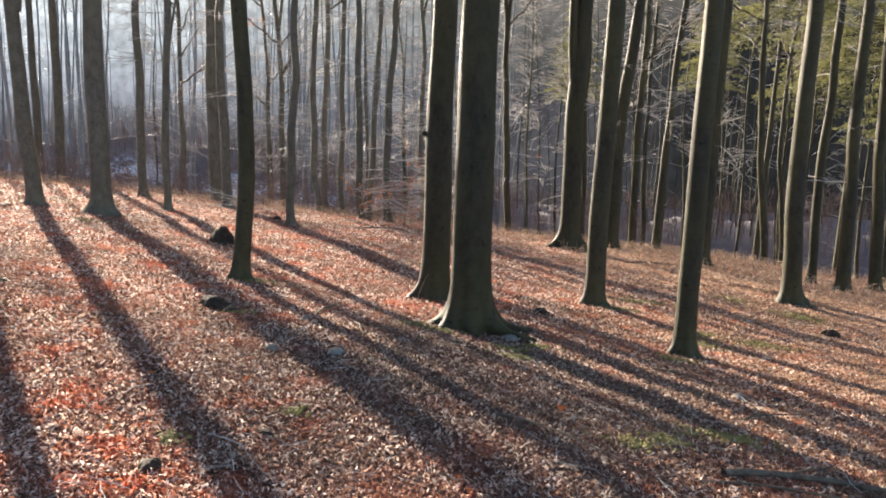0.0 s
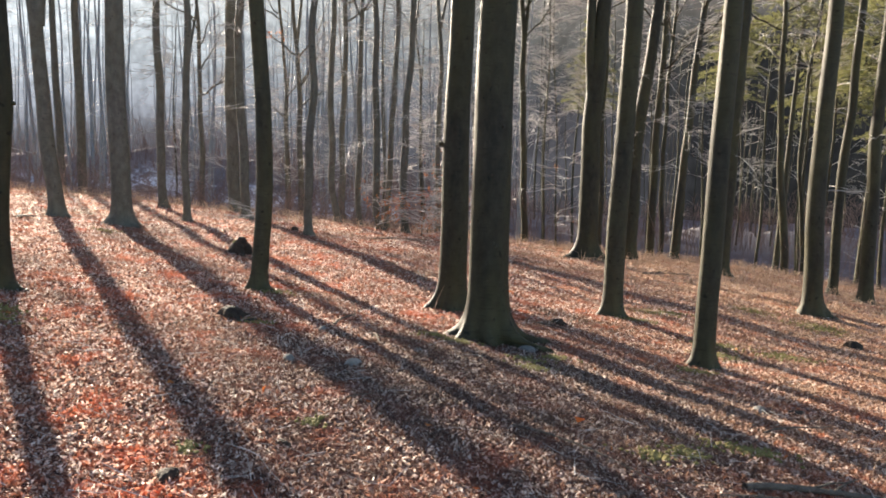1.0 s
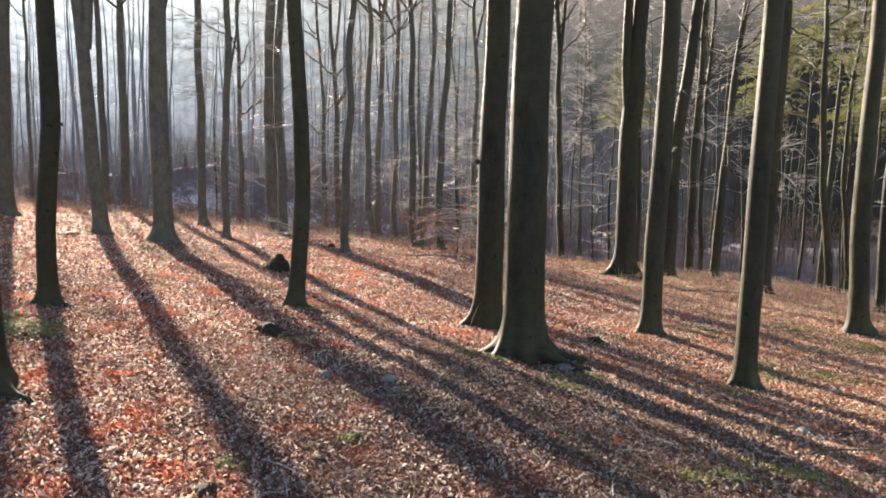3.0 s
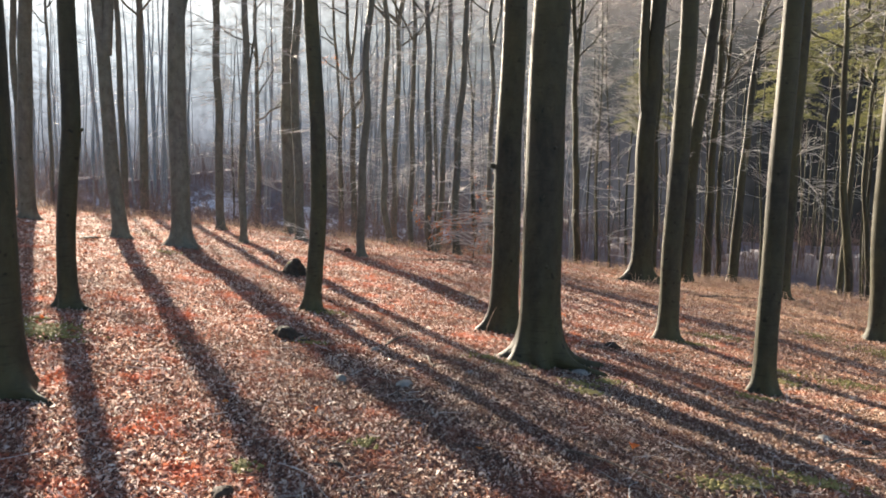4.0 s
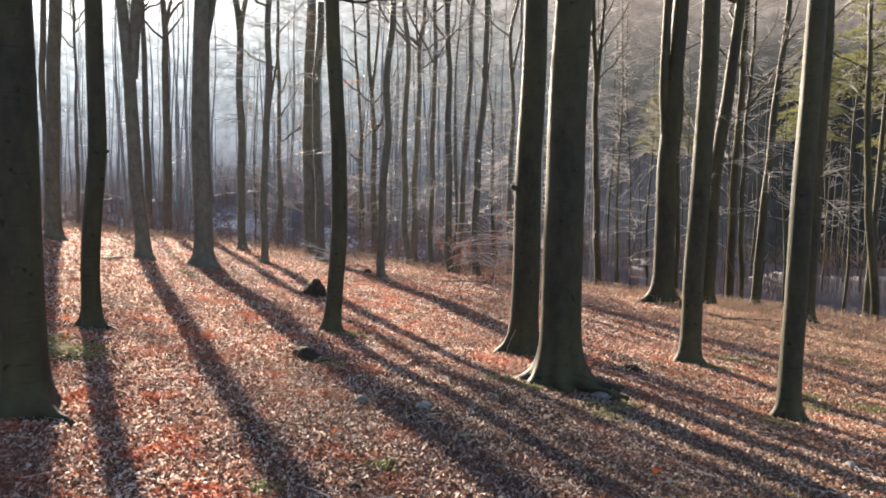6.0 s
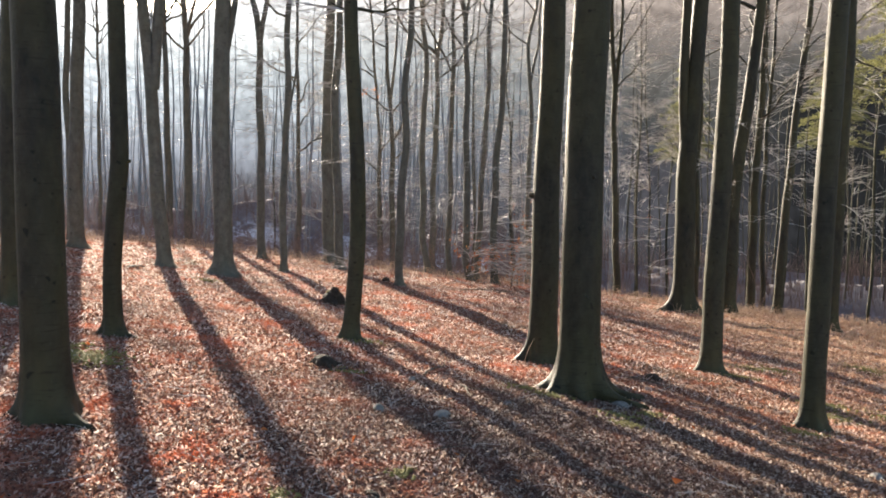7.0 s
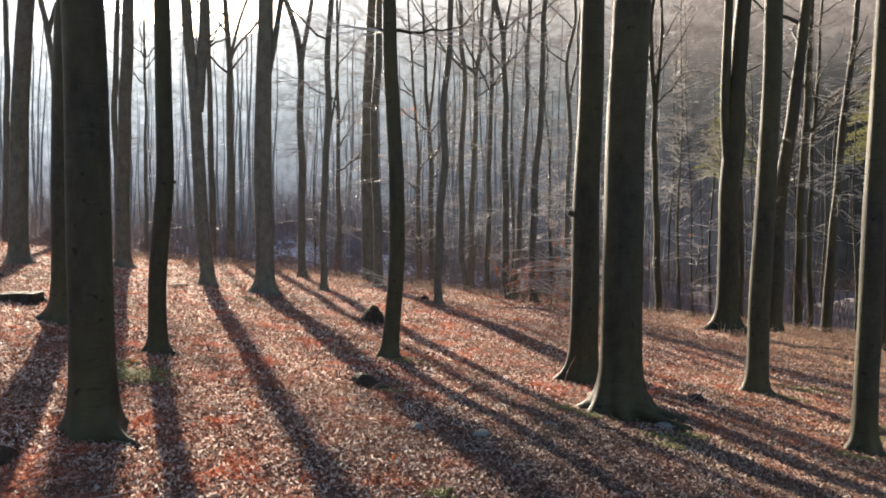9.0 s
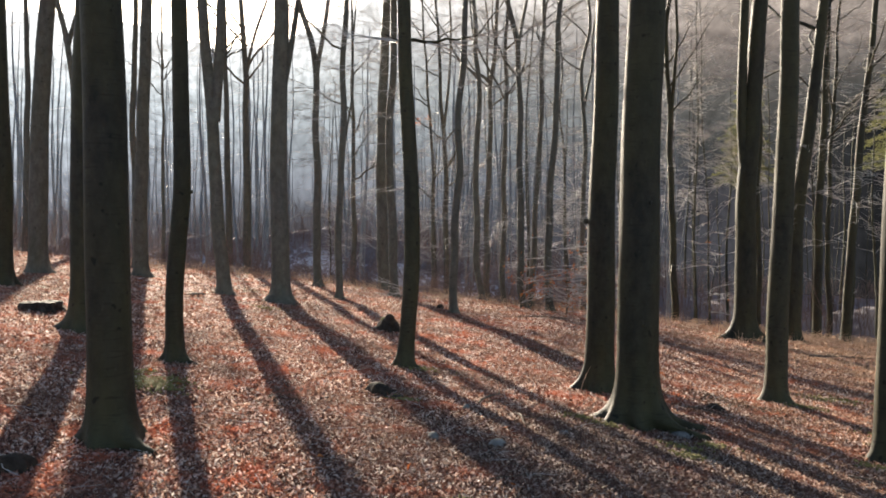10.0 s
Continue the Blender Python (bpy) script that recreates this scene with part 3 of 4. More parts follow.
beech(-2.95, 21.95, 0.082, [(0.04, -0.07), (1.7, -0.05), (3.34, -0.03), (4.98, -0.02), (5.79, -0.02), (6.61, -0.03), (8.23, 0.02)], stems=[(0.55, [(5.39, -0.04), (5.8, -0.24), (6.17, -0.47), (6.64, -0.75), (7.27, -0.99)])], sprays=14, low=5.5)
beech(-2.09, 19.92, 0.092, [(-0.09, -0.18), (1.7, -0.18), (3.19, -0.2), (4.67, -0.23), (5.7, -0.28), (6.51, -0.29), (7.1, -0.43), (7.62, -0.57)], stems=[(0.7, [(6.29, -0.29), (6.95, -0.21), (7.6, -0.08)])], sprays=16, low=5.5)
beech(-2.06, 20.93, 0.082, [(-0.18, -0.01), (1.7, 0.06), (2.79, 0.14), (4.03, 0.19), (5.57, 0.21), (6.34, 0.23), (7.1, 0.28), (7.87, 0.24)], stems=[(0.4, [(1.23, -0.09), (2.48, -0.18), (4.04, -0.21), (5.12, -0.22), (6.2, -0.14)])], sprays=16, low=5.5)
beech(-0.69, 22.10, 0.078, [(0.9, -0.03), (2.52, -0.02), (4.14, -0.02), (4.86, -0.02), (5.75, -0.11), (6.15, -0.16), (6.71, -0.04), (7.26, 0.11), (8.15, 0.02)], stems=[(0.7, [(5.11, -0.04), (5.75, 0.07), (6.22, 0.19), (7.02, 0.14), (7.81, 0.27)])], sprays=22, low=5)
beech(-6.12, 20.35, 0.165, [(0.72, -0.08), (1.67, -0.07), (3.25, -0.11), (4.82, -0.1), (6.39, -0.03), (7.94, 0.01)], low=8, sprays=18, zone=(4.0, 9.0))
beech(-5.37, 18.73, 0.115, [(0.8, -0.02), (1.67, -0.07), (3.13, -0.15), (4.57, -0.13), (5.58, -0.09), (6.72, -0.05), (7.43, -0.06)], low=7, sprays=14, zone=(3.5, 9.0))
beech(-5.87, 15.99, 0.08, [(0.79, 0.01), (1.67, -0.01), (2.93, 0.02), (4.18, 0.09), (5.42, 0.09), (6.66, 0.14)], stems=[(0.35, [(3.68, 0.13), (4.3, 0.24), (4.92, 0.29), (5.54, 0.23), (6.16, 0.27)])], low=4.6, sprays=20, zone=(2.2, 7.0), label="thin straight beech sapling")
beech(-6.48, 27.96, 0.09, [(-0.47, -0.02), (1.67, -0.02), (3.81, -0.05), (5.52, -0.15), (7.01, -0.3), (8.29, -0.39)], sprays=20, low=5)
beech(-5.74, 26.96, 0.11, [(-0.55, -0.02), (1.68, -0.04), (3.73, -0.09), (5.27, -0.17), (6.81, -0.33), (8.64, -0.36), (9.87, -0.5)], stems=[(0.8, [(5.27, -0.15), (6.59, -0.03), (7.61, 0.02), (8.82, 0.03), (9.84, -0.04)])], sprays=20, low=5)
beech(2.11, 24.86, 0.115, [(-0.77, -0.03), (0.84, -0.09), (2.62, -0.21), (4.4, -0.24), (5.2, -0.27), (6.53, -0.39), (7.76, -0.44), (8.81, -0.34)], stems=[(0.75, [(5.02, -0.25), (6.34, -0.17), (7.57, -0.1), (8.8, -0.17)])], sprays=22, low=5)
beech(-1.16, 23.98, 0.045, [(0.82, -0.11), (2.59, -0.18), (4.01, -0.25), (5.24, -0.37), (6.64, -0.32), (8.04, -0.44)], sprays=22, low=4)
# towards the sun
beech(-6.40, 14.12, 0.178, [(1.1, -0.03), (1.66, -0.05), (2.79, -0.05), (3.92, -0.06), (5.04, -0.04), (6.15, -0.02)], stems=[(0.4, [(4.31, 0.01), (4.81, 0.11), (5.47, 0.2), (6.14, 0.29)])], roots=[(3.6, 0.3), (5.4, 0.35)], torn=(0.02, 5.15, 0.26), sprays=10, zone=(4.5, 8.0), label="broad-footed beech with a pale scar at its base")
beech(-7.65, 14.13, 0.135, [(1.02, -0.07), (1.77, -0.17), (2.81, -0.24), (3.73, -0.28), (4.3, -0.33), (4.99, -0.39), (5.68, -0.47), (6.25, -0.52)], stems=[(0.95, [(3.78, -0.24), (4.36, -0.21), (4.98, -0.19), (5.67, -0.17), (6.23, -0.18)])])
beech(-14.04, 26.29, 0.143, [(0.03, 0.0), (3.13, -0.05), (5.93, -0.13)])
beech(-14.05, 27.76, 0.184, [(0.04, -0.0), (3.86, -0.02), (6.1, -0.1), (7.65, -0.04), (8.99, -0.17), (10.55, -0.29)], stems=[(0.6, [(7.65, -0.04), (8.42, 0.14), (9.3, 0.43), (10.49, 0.97)]), (0.45, [(7.77, -0.02), (8.36, 0.29), (8.77, 0.83), (9.36, 1.37)])], low=9)
beech(-7.40, 18.6, 0.105, [(0.48, -0.03), (1.66, -0.03), (3.13, -0.05), (4.6, -0.07), (5.62, -0.08), (6.35, -0.18), (6.87, -0.37), (7.39, -0.57)], stems=[(0.8, [(5.48, -0.08), (6.13, -0.01), (6.7, 0.1), (7.5, 0.19)])], low=6.6, sprays=26, zone=(3.0, 8.5))
beech(-9.00, 26.00, 0.097, [(-0.17, 0.0), (2.32, 0.02), (6.02, -0.05)], sprays=18, low=5)
beech(-4.54, 7.31, 0.095, [(0.7, -0.01), (1.19, 0.01), (1.61, 0.04), (2.04, 0.09), (2.58, 0.08), (3.18, 0.06), (4.07, 0.05)], roots=[(3.5, 0.15), (5.9, 0.2)], knots=[(1.82, 0.1, 0.010)], stubs=[(1.82, 0.1, 0.03, 0.02)], label="slim dark beech with a small knot beside moss")
beech(-3.37, 4.64, 0.150, [(1.28, -0.04), (2.27, -0.07), (3.24, -0.09)], flare=0.6, skirt=0.55, ridge=0.4, roots=[(3.3, 0.22), (5.75, 0.34), (4.6, 0.15), (1.2, 0.2)], label="thick dark beech with a spreading root nearby")
beech(-6.31, 8.15, 0.161, [(2.35, 0.02), (4.41, 0.07)], roots=[(3.4, 0.3)])
beech(-10.31, 15.22, 0.15, [(1.64, -0.01), (2.91, 0.03), (4.17, 0.06), (5.43, 0.14), (6.68, 0.16)])
beech(-11.61, 16.92, 0.085, [(1.63, 0.0), (4.46, -0.05), (7.25, 0.03)])
beech(-11.59, 13.56, 0.185, [(1.63, 0.02), (2.8, 0.01), (3.96, 0.06), (5.12, 0.16), (6.26, 0.28)])
beech(-10.25, 11.13, 0.166, [(3.09, 0.03), (5.5, -0.03)])
beech(-15.17, 19.19, 0.112, [(1.6, 0.02), (4.06, 0.02), (5.2, -0.0), (6.34, -0.11), (7.19, -0.23), (7.9, -0.49), (8.47, -0.61)], stems=[(0.8, [(6.83, -0.18), (7.39, -0.04), (7.82, 0.11), (8.42, 0.23)])], low=7)
beech(-18.06, 20.60, 0.108, [(0.87, 0.0), (5.15, 0.09), (8.68, 0.11)])
beech(-17.23, 26.92, 0.090, [(0.7, 0.0), (6.05, -0.02), (10.47, -0.08)], sprays=8)


def far_woods():
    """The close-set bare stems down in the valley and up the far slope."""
    rng = np.random.default_rng(77)
    stems, dark_stems, twigs = Tubes(6), Tubes(6), Tubes(3)
    for q in range(420):
        az, d = rng.uniform(radians(-54), radians(36)), 34 + 48 * rng.random() ** 0.7
        if az > 0.1 and rng.random() < 0.45:
            continue
        x, y = d * math.sin(az), d * math.cos(az)
        z = float(height(x, y))
        r = rng.uniform(0.05, 0.13)
        tall = float(np.clip(rng.uniform(0.75, 1.35) * (1.7 + 0.20 * d) - z, 9, 27))
        h = np.linspace(-0.3, tall, 11)
        lean, ph = rng.normal(0, 0.025), rng.uniform(0, 6)
        px = x + lean * h + 0.10 * np.sin(h * 0.6 + ph)
        # haze-coloured bark to the left, plain dark bark to the right
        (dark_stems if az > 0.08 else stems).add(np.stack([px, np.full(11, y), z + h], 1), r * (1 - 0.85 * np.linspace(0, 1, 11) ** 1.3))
        for k in range(6):
            hh = tall * rng.uniform(0.30, 0.97)
            spray(rng, twigs, np.array([np.interp(hh, h, px), y, z + hh]), rng.uniform(0, 6.28), rng.uniform(0.2, 1.0), rng.uniform(0.8, 2.6), 0.014, 0.45)
    wood = tagged(new("far_woods"), "close-set bare young trees down in the valley", "woods", kind="stuff")
    child("stems", stems.mesh("stems", HAZED_FAR_BARK), wood)
    child("stems", dark_stems.mesh("stems", BARK), wood, "darker stems on the right, left without the haze colour")
    child("crowns", twigs.mesh("crowns", TWIG), wood)


far_woods()


def young_beech(x, y, tall, sprays, rng):
    """A young beech below the brow, its low boughs full of fine twigs."""
    z = float(height(x, y))
    tree = new("young_beech")
    tree.location = (x, y, z)
    t, tw = Tubes(7), Tubes(3)
    h = np.linspace(-0.2, tall, 10)
    px = rng.normal(0, 0.02) * h + 0.06 * np.sin(h * 0.9 + rng.uniform(0, 6))
    t.add(np.stack([px, px * 0.3, h], 1), 0.045 * (1 - 0.85 * np.linspace(0, 1, 10)) + 0.004)
    for q in range(sprays):
        hh = tall * rng.uniform(0.42 if x > 0 else 0.28, 0.98)
        spray(rng, tw, np.array([np.interp(hh, h, px), 0, hh]), rng.normal(3.5, 1.0), rng.uniform(-0.3, 1.15), rng.uniform(0.6, 1.9) * (1.1 - 0.4 * hh / tall), 0.009, 2.0, droop=rng.uniform(-0.35, 0.8))
    child("stem", t.mesh("stem", BARK), tree)
    tagged(child("crown", tw.mesh("crown", TWIG), tree), kind="stuff")
    tagged(tree, "young bare beech with sunlit fine twigs", "tree", "young beeches")


yr = np.random.default_rng(9)
for az, d, tall in ((-3, 24, 7), (-1.5, 27, 9), (1, 30, 11), (3.2, 27, 12), (4.6, 31, 14), (6.2, 28, 13), (7.5, 32, 15), (9, 29, 13), (11.5, 33, 14), (14, 31, 13), (-6, 29, 9), (-9, 27, 9), (-13, 30, 10), (-17, 29, 10), (19, 34, 15), (-21, 30, 9)):
    a = radians(az)
    young_beech(d * math.sin(a), d * math.cos(a), tall, 42 if az > 0 else 24, yr)


# ---- leaf litter ----
def scatter_leaves(name, pts, normals_sd, size, mat, rng, lift=0.006):
    """Curled dry leaves lying at the given places."""
    n = len(pts)
    ln = size * rng.uniform(0.65, 1.25, n)
    wd = ln * rng.uniform(0.13, 0.42, n)
    tmpl = np.array([[-0.5, 0, 0], [0.0, 0.5, 0], [0.5, 0, 0], [-0.06, -0.5, 0]])
    loc = np.repeat(tmpl[None], n, 0)
    loc[:, :, 0] *= ln[:, None]
    loc[:, :, 1] *= wd[:, None]
    curl = rng.normal(0, 0.26, n) * ln
    fold = np.abs(rng.normal(0.0, 0.12, n)) * wd
    loc[:, 1, 2], loc[:, 3, 2] = fold * rng.uniform(0.5, 1.5, n), fold * rng.uniform(0.5, 1.5, n)
    loc[:, 0, 2] = curl * rng.uniform(0, 1, n)
    loc[:, 2, 2] = curl
    yaw = rng.uniform(0, 6.283, n)
    tx, ty = rng.normal(0, normals_sd, n), rng.normal(0, normals_sd, n)
    cx, sx, cy, sy, cz, sz = np.cos(tx), np.sin(tx), np.cos(ty), np.sin(ty), np.cos(yaw), np.sin(yaw)
    x, y, z = loc[..., 0], loc[..., 1], loc[..., 2]
    y, z = y * cx[:, None] - z * sx[:, None], y * sx[:, None] + z * cx[:, None]
    x, z = x * cy[:, None] + z * sy[:, None], -x * sy[:, None] + z * cy[:, None]
    x, y = x * cz[:, None] - y * sz[:, None], x * sz[:, None] + y * cz[:, None]
    z = z - np.minimum(z.min(1), 0)[:, None] * 0.6 + lift
    v = np.stack([x, y, z], -1) + pts[:, None, :]
    f = np.array([[0, 2, 1], [0, 3, 2]])
    f = (np.arange(n)[:, None, None] * 4 + f[None]).reshape(-1, 3)
    return quads(name, v.reshape(-1, 3), f, mat, False)


def leaf_litter():
    rng = np.random.default_rng(21)
    n = 760000
    az = rng.uniform(radians(-51), radians(37), n)
    u = rng.random(n) ** 1.2
    d = 1.9 + u * (25.0 - 1.9)          # even in distance: thinner further off
    keep = rng.random(n) < np.minimum(1.0, d / 4.5) * np.clip(1.35 - d / 25.0, 0.6, 1.0)
    az, d = az[keep], d[keep]
    # and thinner to the sides and behind
    around = rng.uniform(radians(37), radians(309), 44000)
    az, d = np.append(az, around), np.append(d, 12 * np.sqrt(rng.random(44000)))
    az, d = np.append(az, rng.uniform(radians(-56), radians(42), 4000)), np.append(d, 1.95 * np.sqrt(rng.random(4000)))
    x, y = d * np.sin(az), d * np.cos(az)
    ok = y < crest(x) + 3
    x, y, d = x[ok], y[ok], d[ok]
    pts = np.stack([x, y, height(x, y) + rng.random(len(x)) * 0.012], 1)
    size = 0.034 * (1 + 0.03 * d)
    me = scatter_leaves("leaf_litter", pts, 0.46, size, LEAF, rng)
    tagged(new("leaf_litter", me), "fallen brown and rust-red beech leaves", "leaf litter", kind="stuff")


leaf_litter()


# ---- things on the forest floor ----
def lump_mesh(name, rx, ry, h, mat, rng, rough=0.18, seg=18, rows=7, cut=False):
    """A rounded or flat-topped lump, sunk a little into the ground."""
    th = np.arange(seg) * 2 * np.pi / seg
    ph = rng.uniform(0, 6.28, 5)
    wob = 1 + rough * (np.sin(2 * th + ph[0]) * 0.6 + np.sin(3 * th + ph[1]) * 0.5 + np.sin(5 * th + ph[2]) * 0.4)
    v = []
    for k in range(rows):
        s = k / rows
        w = (1.25 - 0.3 * s) if cut else math.cos(s * 1.45)
        z = h * (s if cut else math.sin(s * 1.5))
        jag = h * 0.05 * np.sin(4 * th + ph[3]) * np.sin(7 * th + ph[4]) * (s > 0.75 if cut else 0.3)
        w2 = wob * (1 + 0.07 * np.sin(6 * th + 5 * s + ph[3]))
        v.append(np.stack([rx * w * w2 * np.cos(th), ry * w * w2 * np.sin(th), z + jag - 0.03], 1))
    v = np.concatenate(v + [np.array([[0, 0, h * (0.86 if cut else 0.98) - 0.03]])])
    f = []
    for k in range(rows - 1):
        for j in range(seg):
            f.append((k * seg + j, k * seg + (j + 1) % seg, (k + 1) * seg + (j + 1) % seg, (k + 1) * seg + j))
    top = (rows - 1) * seg
    f += [(top + j, top + (j + 1) % seg, len(v) - 1) for j in range(seg)]
    return mesh_from(name, v.tolist(), f, mat, not cut)


def put(ob, x, y, turn=0.0, up=0.0):
    ob.matrix_world = Matrix.Translation((x, y, float(height(x, y)) + 0.016 + up)) @ Matrix.Rotation(turn, 4, "Z")
    return ob


frng = np.random.default_rng(31)


def stump(x, y, r, h, label):
    ob = put(new("tree_stump"), x, y, frng.uniform(0, 6))
    child("wood", lump_mesh("wood", r * 1.1, r * 0.95, h, ROT, frng, 0.30, 22, 9, h > 0.14 and h < 0.2), ob)
    if h > 0.2:     # what is left of the heart, with moss on it
        heart = child("heartwood", lump_mesh("heartwood", r * 0.62, r * 0.5, h * 0.75, ROT, frng, 0.3, 16, 7), ob)
        heart.location = (r * 0.4, r * 0.1, h * 0.5)
        cap = child("moss", lump_mesh("moss", r * 0.38, r * 0.35, h * 0.18, MOSS, frng, 0.3, 14, 5), ob, "green moss cushion on top")
        cap.location = (-r * 0.3, -r * 0.15, h * 0.82)
    for q in range(3):
        t = Tubes(7)
        a = q * 2.1 + frng.uniform(-0.4, 0.4)
        s = np.linspace(0.5, 1.9, 6)
        t.add(np.stack([r * s * math.cos(a), r * s * math.sin(a), h * 0.55 * np.exp(-1.6 * (s - 0.5)) - 0.03], 1), r * np.linspace(0.32, 0.10, 6))
        child("root", t.mesh("root", ROT), ob)
    tagged(ob, label, "stump", "rotten stumps")


stump(-3.55, 11.97, 0.17, 0.25, "dark rotten tree stump in the leaf litter")
stump(-2.25, 7.26, 0.125, 0.135, "low dark stump with a broken top")
stump(1.25, 9.30, 0.085, 0.09, "small broken stump with twigs in leaves")
# a stump shape, put where a small twiggy bush grows
stump(-3.75, 16.9, 0.08, 0.13, "small dark stump shape standing in for a twiggy bush")
stump(-7.86, 9.27, 0.24, 0.16, "low dark stump in the shade")


def rotten_lump(x, y, r, h):
    me = lump_mesh("rotten_wood", r, r * 0.7, h, ROT, frng, 0.36, 24, 8)
    tagged(put(new("rotten_wood", me), x, y, frng.uniform(0, 6)), "lump of dark rotten wood among leaves", "dead wood", "rotten lumps")


# the lump at (-7.79, 13.21) stands in for a mound of leaves
for x, y, r, h in ((-2.02, 7.16, 0.09, 0.06), (-1.45, 3.60, 0.085, 0.07), (-1.0, 4.18, 0.06, 0.05), (-0.86, 5.62, 0.07, 0.04), (-1.1, 5.2, 0.06, 0.03), (1.75, 6.25, 0.08, 0.05), (-1.75, 5.1, 0.05, 0.03), (2.9, 6.3, 0.09, 0.05), (-2.6, 6.7, 0.06, 0.04), (5.6, 10.6, 0.13, 0.12), (-7.79, 13.21, 0.2, 0.07), (-3.45, 3.78, 0.14, 0.12)):
    rotten_lump(x, y, r, h)


def stone(x, y, r, h):
    me = lump_mesh("stone", r, r * 0.65, h, STONE, frng, 0.12, 14, 5)
    tagged(put(new("stone", me), x, y, frng.uniform(0, 3), 0.012), "small pale grey stone lying in leaves", "stone", "stones")


for x, y, r, h in ((-1.35, 5.86, 0.060, 0.075), (-0.84, 5.90, 0.095, 0.060), (0.71, 7.45, 0.10, 0.065), (-1.33, 7.22, 0.060, 0.055), (-0.36, 6.7, 0.055, 0.03), (2.55, 6.2, 0.08, 0.05)):
    stone(x, y, r, h)


def moss_patch(x, y, rx, ry, n):
    """Moss cushions grown together, with ragged edges."""
    v, f, base = [], [], 0
    for k in range(n * (6 if x > 2 else 4)):
        a, d = frng.uniform(0, 6.28), abs(frng.normal(0, 0.6))
        cx, cy = rx * d * math.cos(a), ry * d * math.sin(a)
        r, h = frng.uniform(0.007, 0.021), frng.uniform(0.006, 0.018)
        cz = float(height(x + cx, y + cy) - height(x, y))
        for s, w in ((0.0, 1.0), (0.6, 0.8), (1.0, 0.35)):
            for j in range(5):
                t = j * 6.283 / 5 + k
                q = r * w * frng.uniform(0.8, 1.2)
                v.append((cx + q * math.cos(t), cy + q * math.sin(t), cz + h * s + 0.006))
        for s in range(2):
            for j in range(5):
                f.append((base + s * 5 + j, base + s * 5 + (j + 1) % 5, base + s * 5 + 5 + (j + 1) % 5, base + s * 5 + 5 + j))
        f.append(tuple(base + 10 + j for j in range(5)))
        base += 15
    tagged(put(new("moss_patch", mesh_from("moss_patch", v, f, MOSS)), x, y), "yellow-green moss cushions between fallen leaves", "moss", kind="stuff")


for x, y, rx, ry, n in ((-0.88, 4.52, 0.10, 0.08, 14), (0.68, 6.58, 0.14, 0.11, 40), (1.22, 4.50, 0.13, 0.10, 40), (1.48, 4.64, 0.15, 0.12, 44), (1.95, 4.90, 0.34, 0.14, 44), (5.75, 11.86, 0.5, 0.35, 70),
                         (3.03, 8.57, 0.30, 0.25, 44), (3.9, 8.88, 0.40, 0.22, 60), (-1.49, 4.01, 0.12, 0.10, 16), (-2.2, 8.92, 0.25, 0.16, 34), (-4.15, 6.2, 0.34, 0.28, 300), (-4.45, 6.55, 0.2, 0.2, 24), (0.66, 6.91, 0.18, 0.12, 24), (3.25, 11.46, 0.4, 0.25, 30), (3.17, 9.09, 0.35, 0.18, 34), (-0.25, 7.55, 0.2, 0.12, 20), (0.0, 7.35, 0.20, 0.14, 26),
                         (0.95, 7.2, 0.18, 0.12, 20), (2.9, 11.2, 0.35, 0.3, 30), (-1.95, 7.15, 0.18, 0.14, 20), (5.0, 12.6, 0.4, 0.4, 34), (2.45, 10.2, 0.25, 0.15, 24), (-6.2, 12.9, 0.3, 0.25, 26), (2.4, 7.5, 0.2, 0.15, 22)):
    moss_patch(x, y, rx, ry, n)


def stick(a, b, r, arch, twigs, label, category="stick", mat=None):
    """A fallen stick from a to b, a little bent, with side twigs."""
    n = 14
    s = np.linspace(0, 1, n)
    a, b = np.array(a), np.array(b)
    p = a + s[:, None] * (b - a)
    side = np.array([-(b - a)[1], (b - a)[0]])
    p = p + side * (0.05 * np.sin(s * frng.uniform(4, 8) + 1))[:, None]
    z = height(p[:, 0], p[:, 1]) + r * 1.1 + arch * np.sin(s * 3.14) + 0.01
    pts = np.column_stack([p, z]) - np.array([a[0], a[1], 0])
    ob = new("fallen_stick")
    ob.location = (a[0], a[1], 0)
    t = Tubes(8)
    t.add(pts, r * (1 - 0.6 * s) * (1 + 0.06 * np.sin(s * 40)))
    child("stem", t.mesh("stem", mat or DEADWOOD), ob)
    for q in range(twigs):
        k = frng.integers(2, n - 1)
        w = np.array([*(b - a) / np.linalg.norm(b - a), 0]) * 0.7 + np.array([*frng.normal(0, 0.6, 2), frng.uniform(0.0, 0.45)])
        ln = frng.uniform(0.1, 0.4)
        t = Tubes(5)
        t.add([pts[k], pts[k] + w * ln * 0.5, pts[k] + w * ln + np.array([0, 0, -0.03])], [r * 0.4, r * 0.3, r * 0.15])
        child("twig", t.mesh("twig", mat or DEADWOOD), ob)
    tagged(ob, label, category, "fallen sticks")


stick((1.70, 4.12), (3.5, 4.62), 0.024, 0.0, 6, "grey fallen branch lying across the leaves")
stick((1.5, 3.95), (3.6, 4.3), 0.010, 0.02, 5, "thin grey fallen branch with side twigs")
stick((0.35, 4.75), (1.35, 3.98), 0.008, 0.03, 2, "long thin bare twig lying on leaves")
stick((-1.22, 7.49), (-1.17, 8.35), 0.014, 0.03, 2, "short forked stick lifted off the leaves")
stick((-0.86, 7.22), (-0.67, 6.70), 0.013, 0.03, 1, "pale short stick on the leaves")
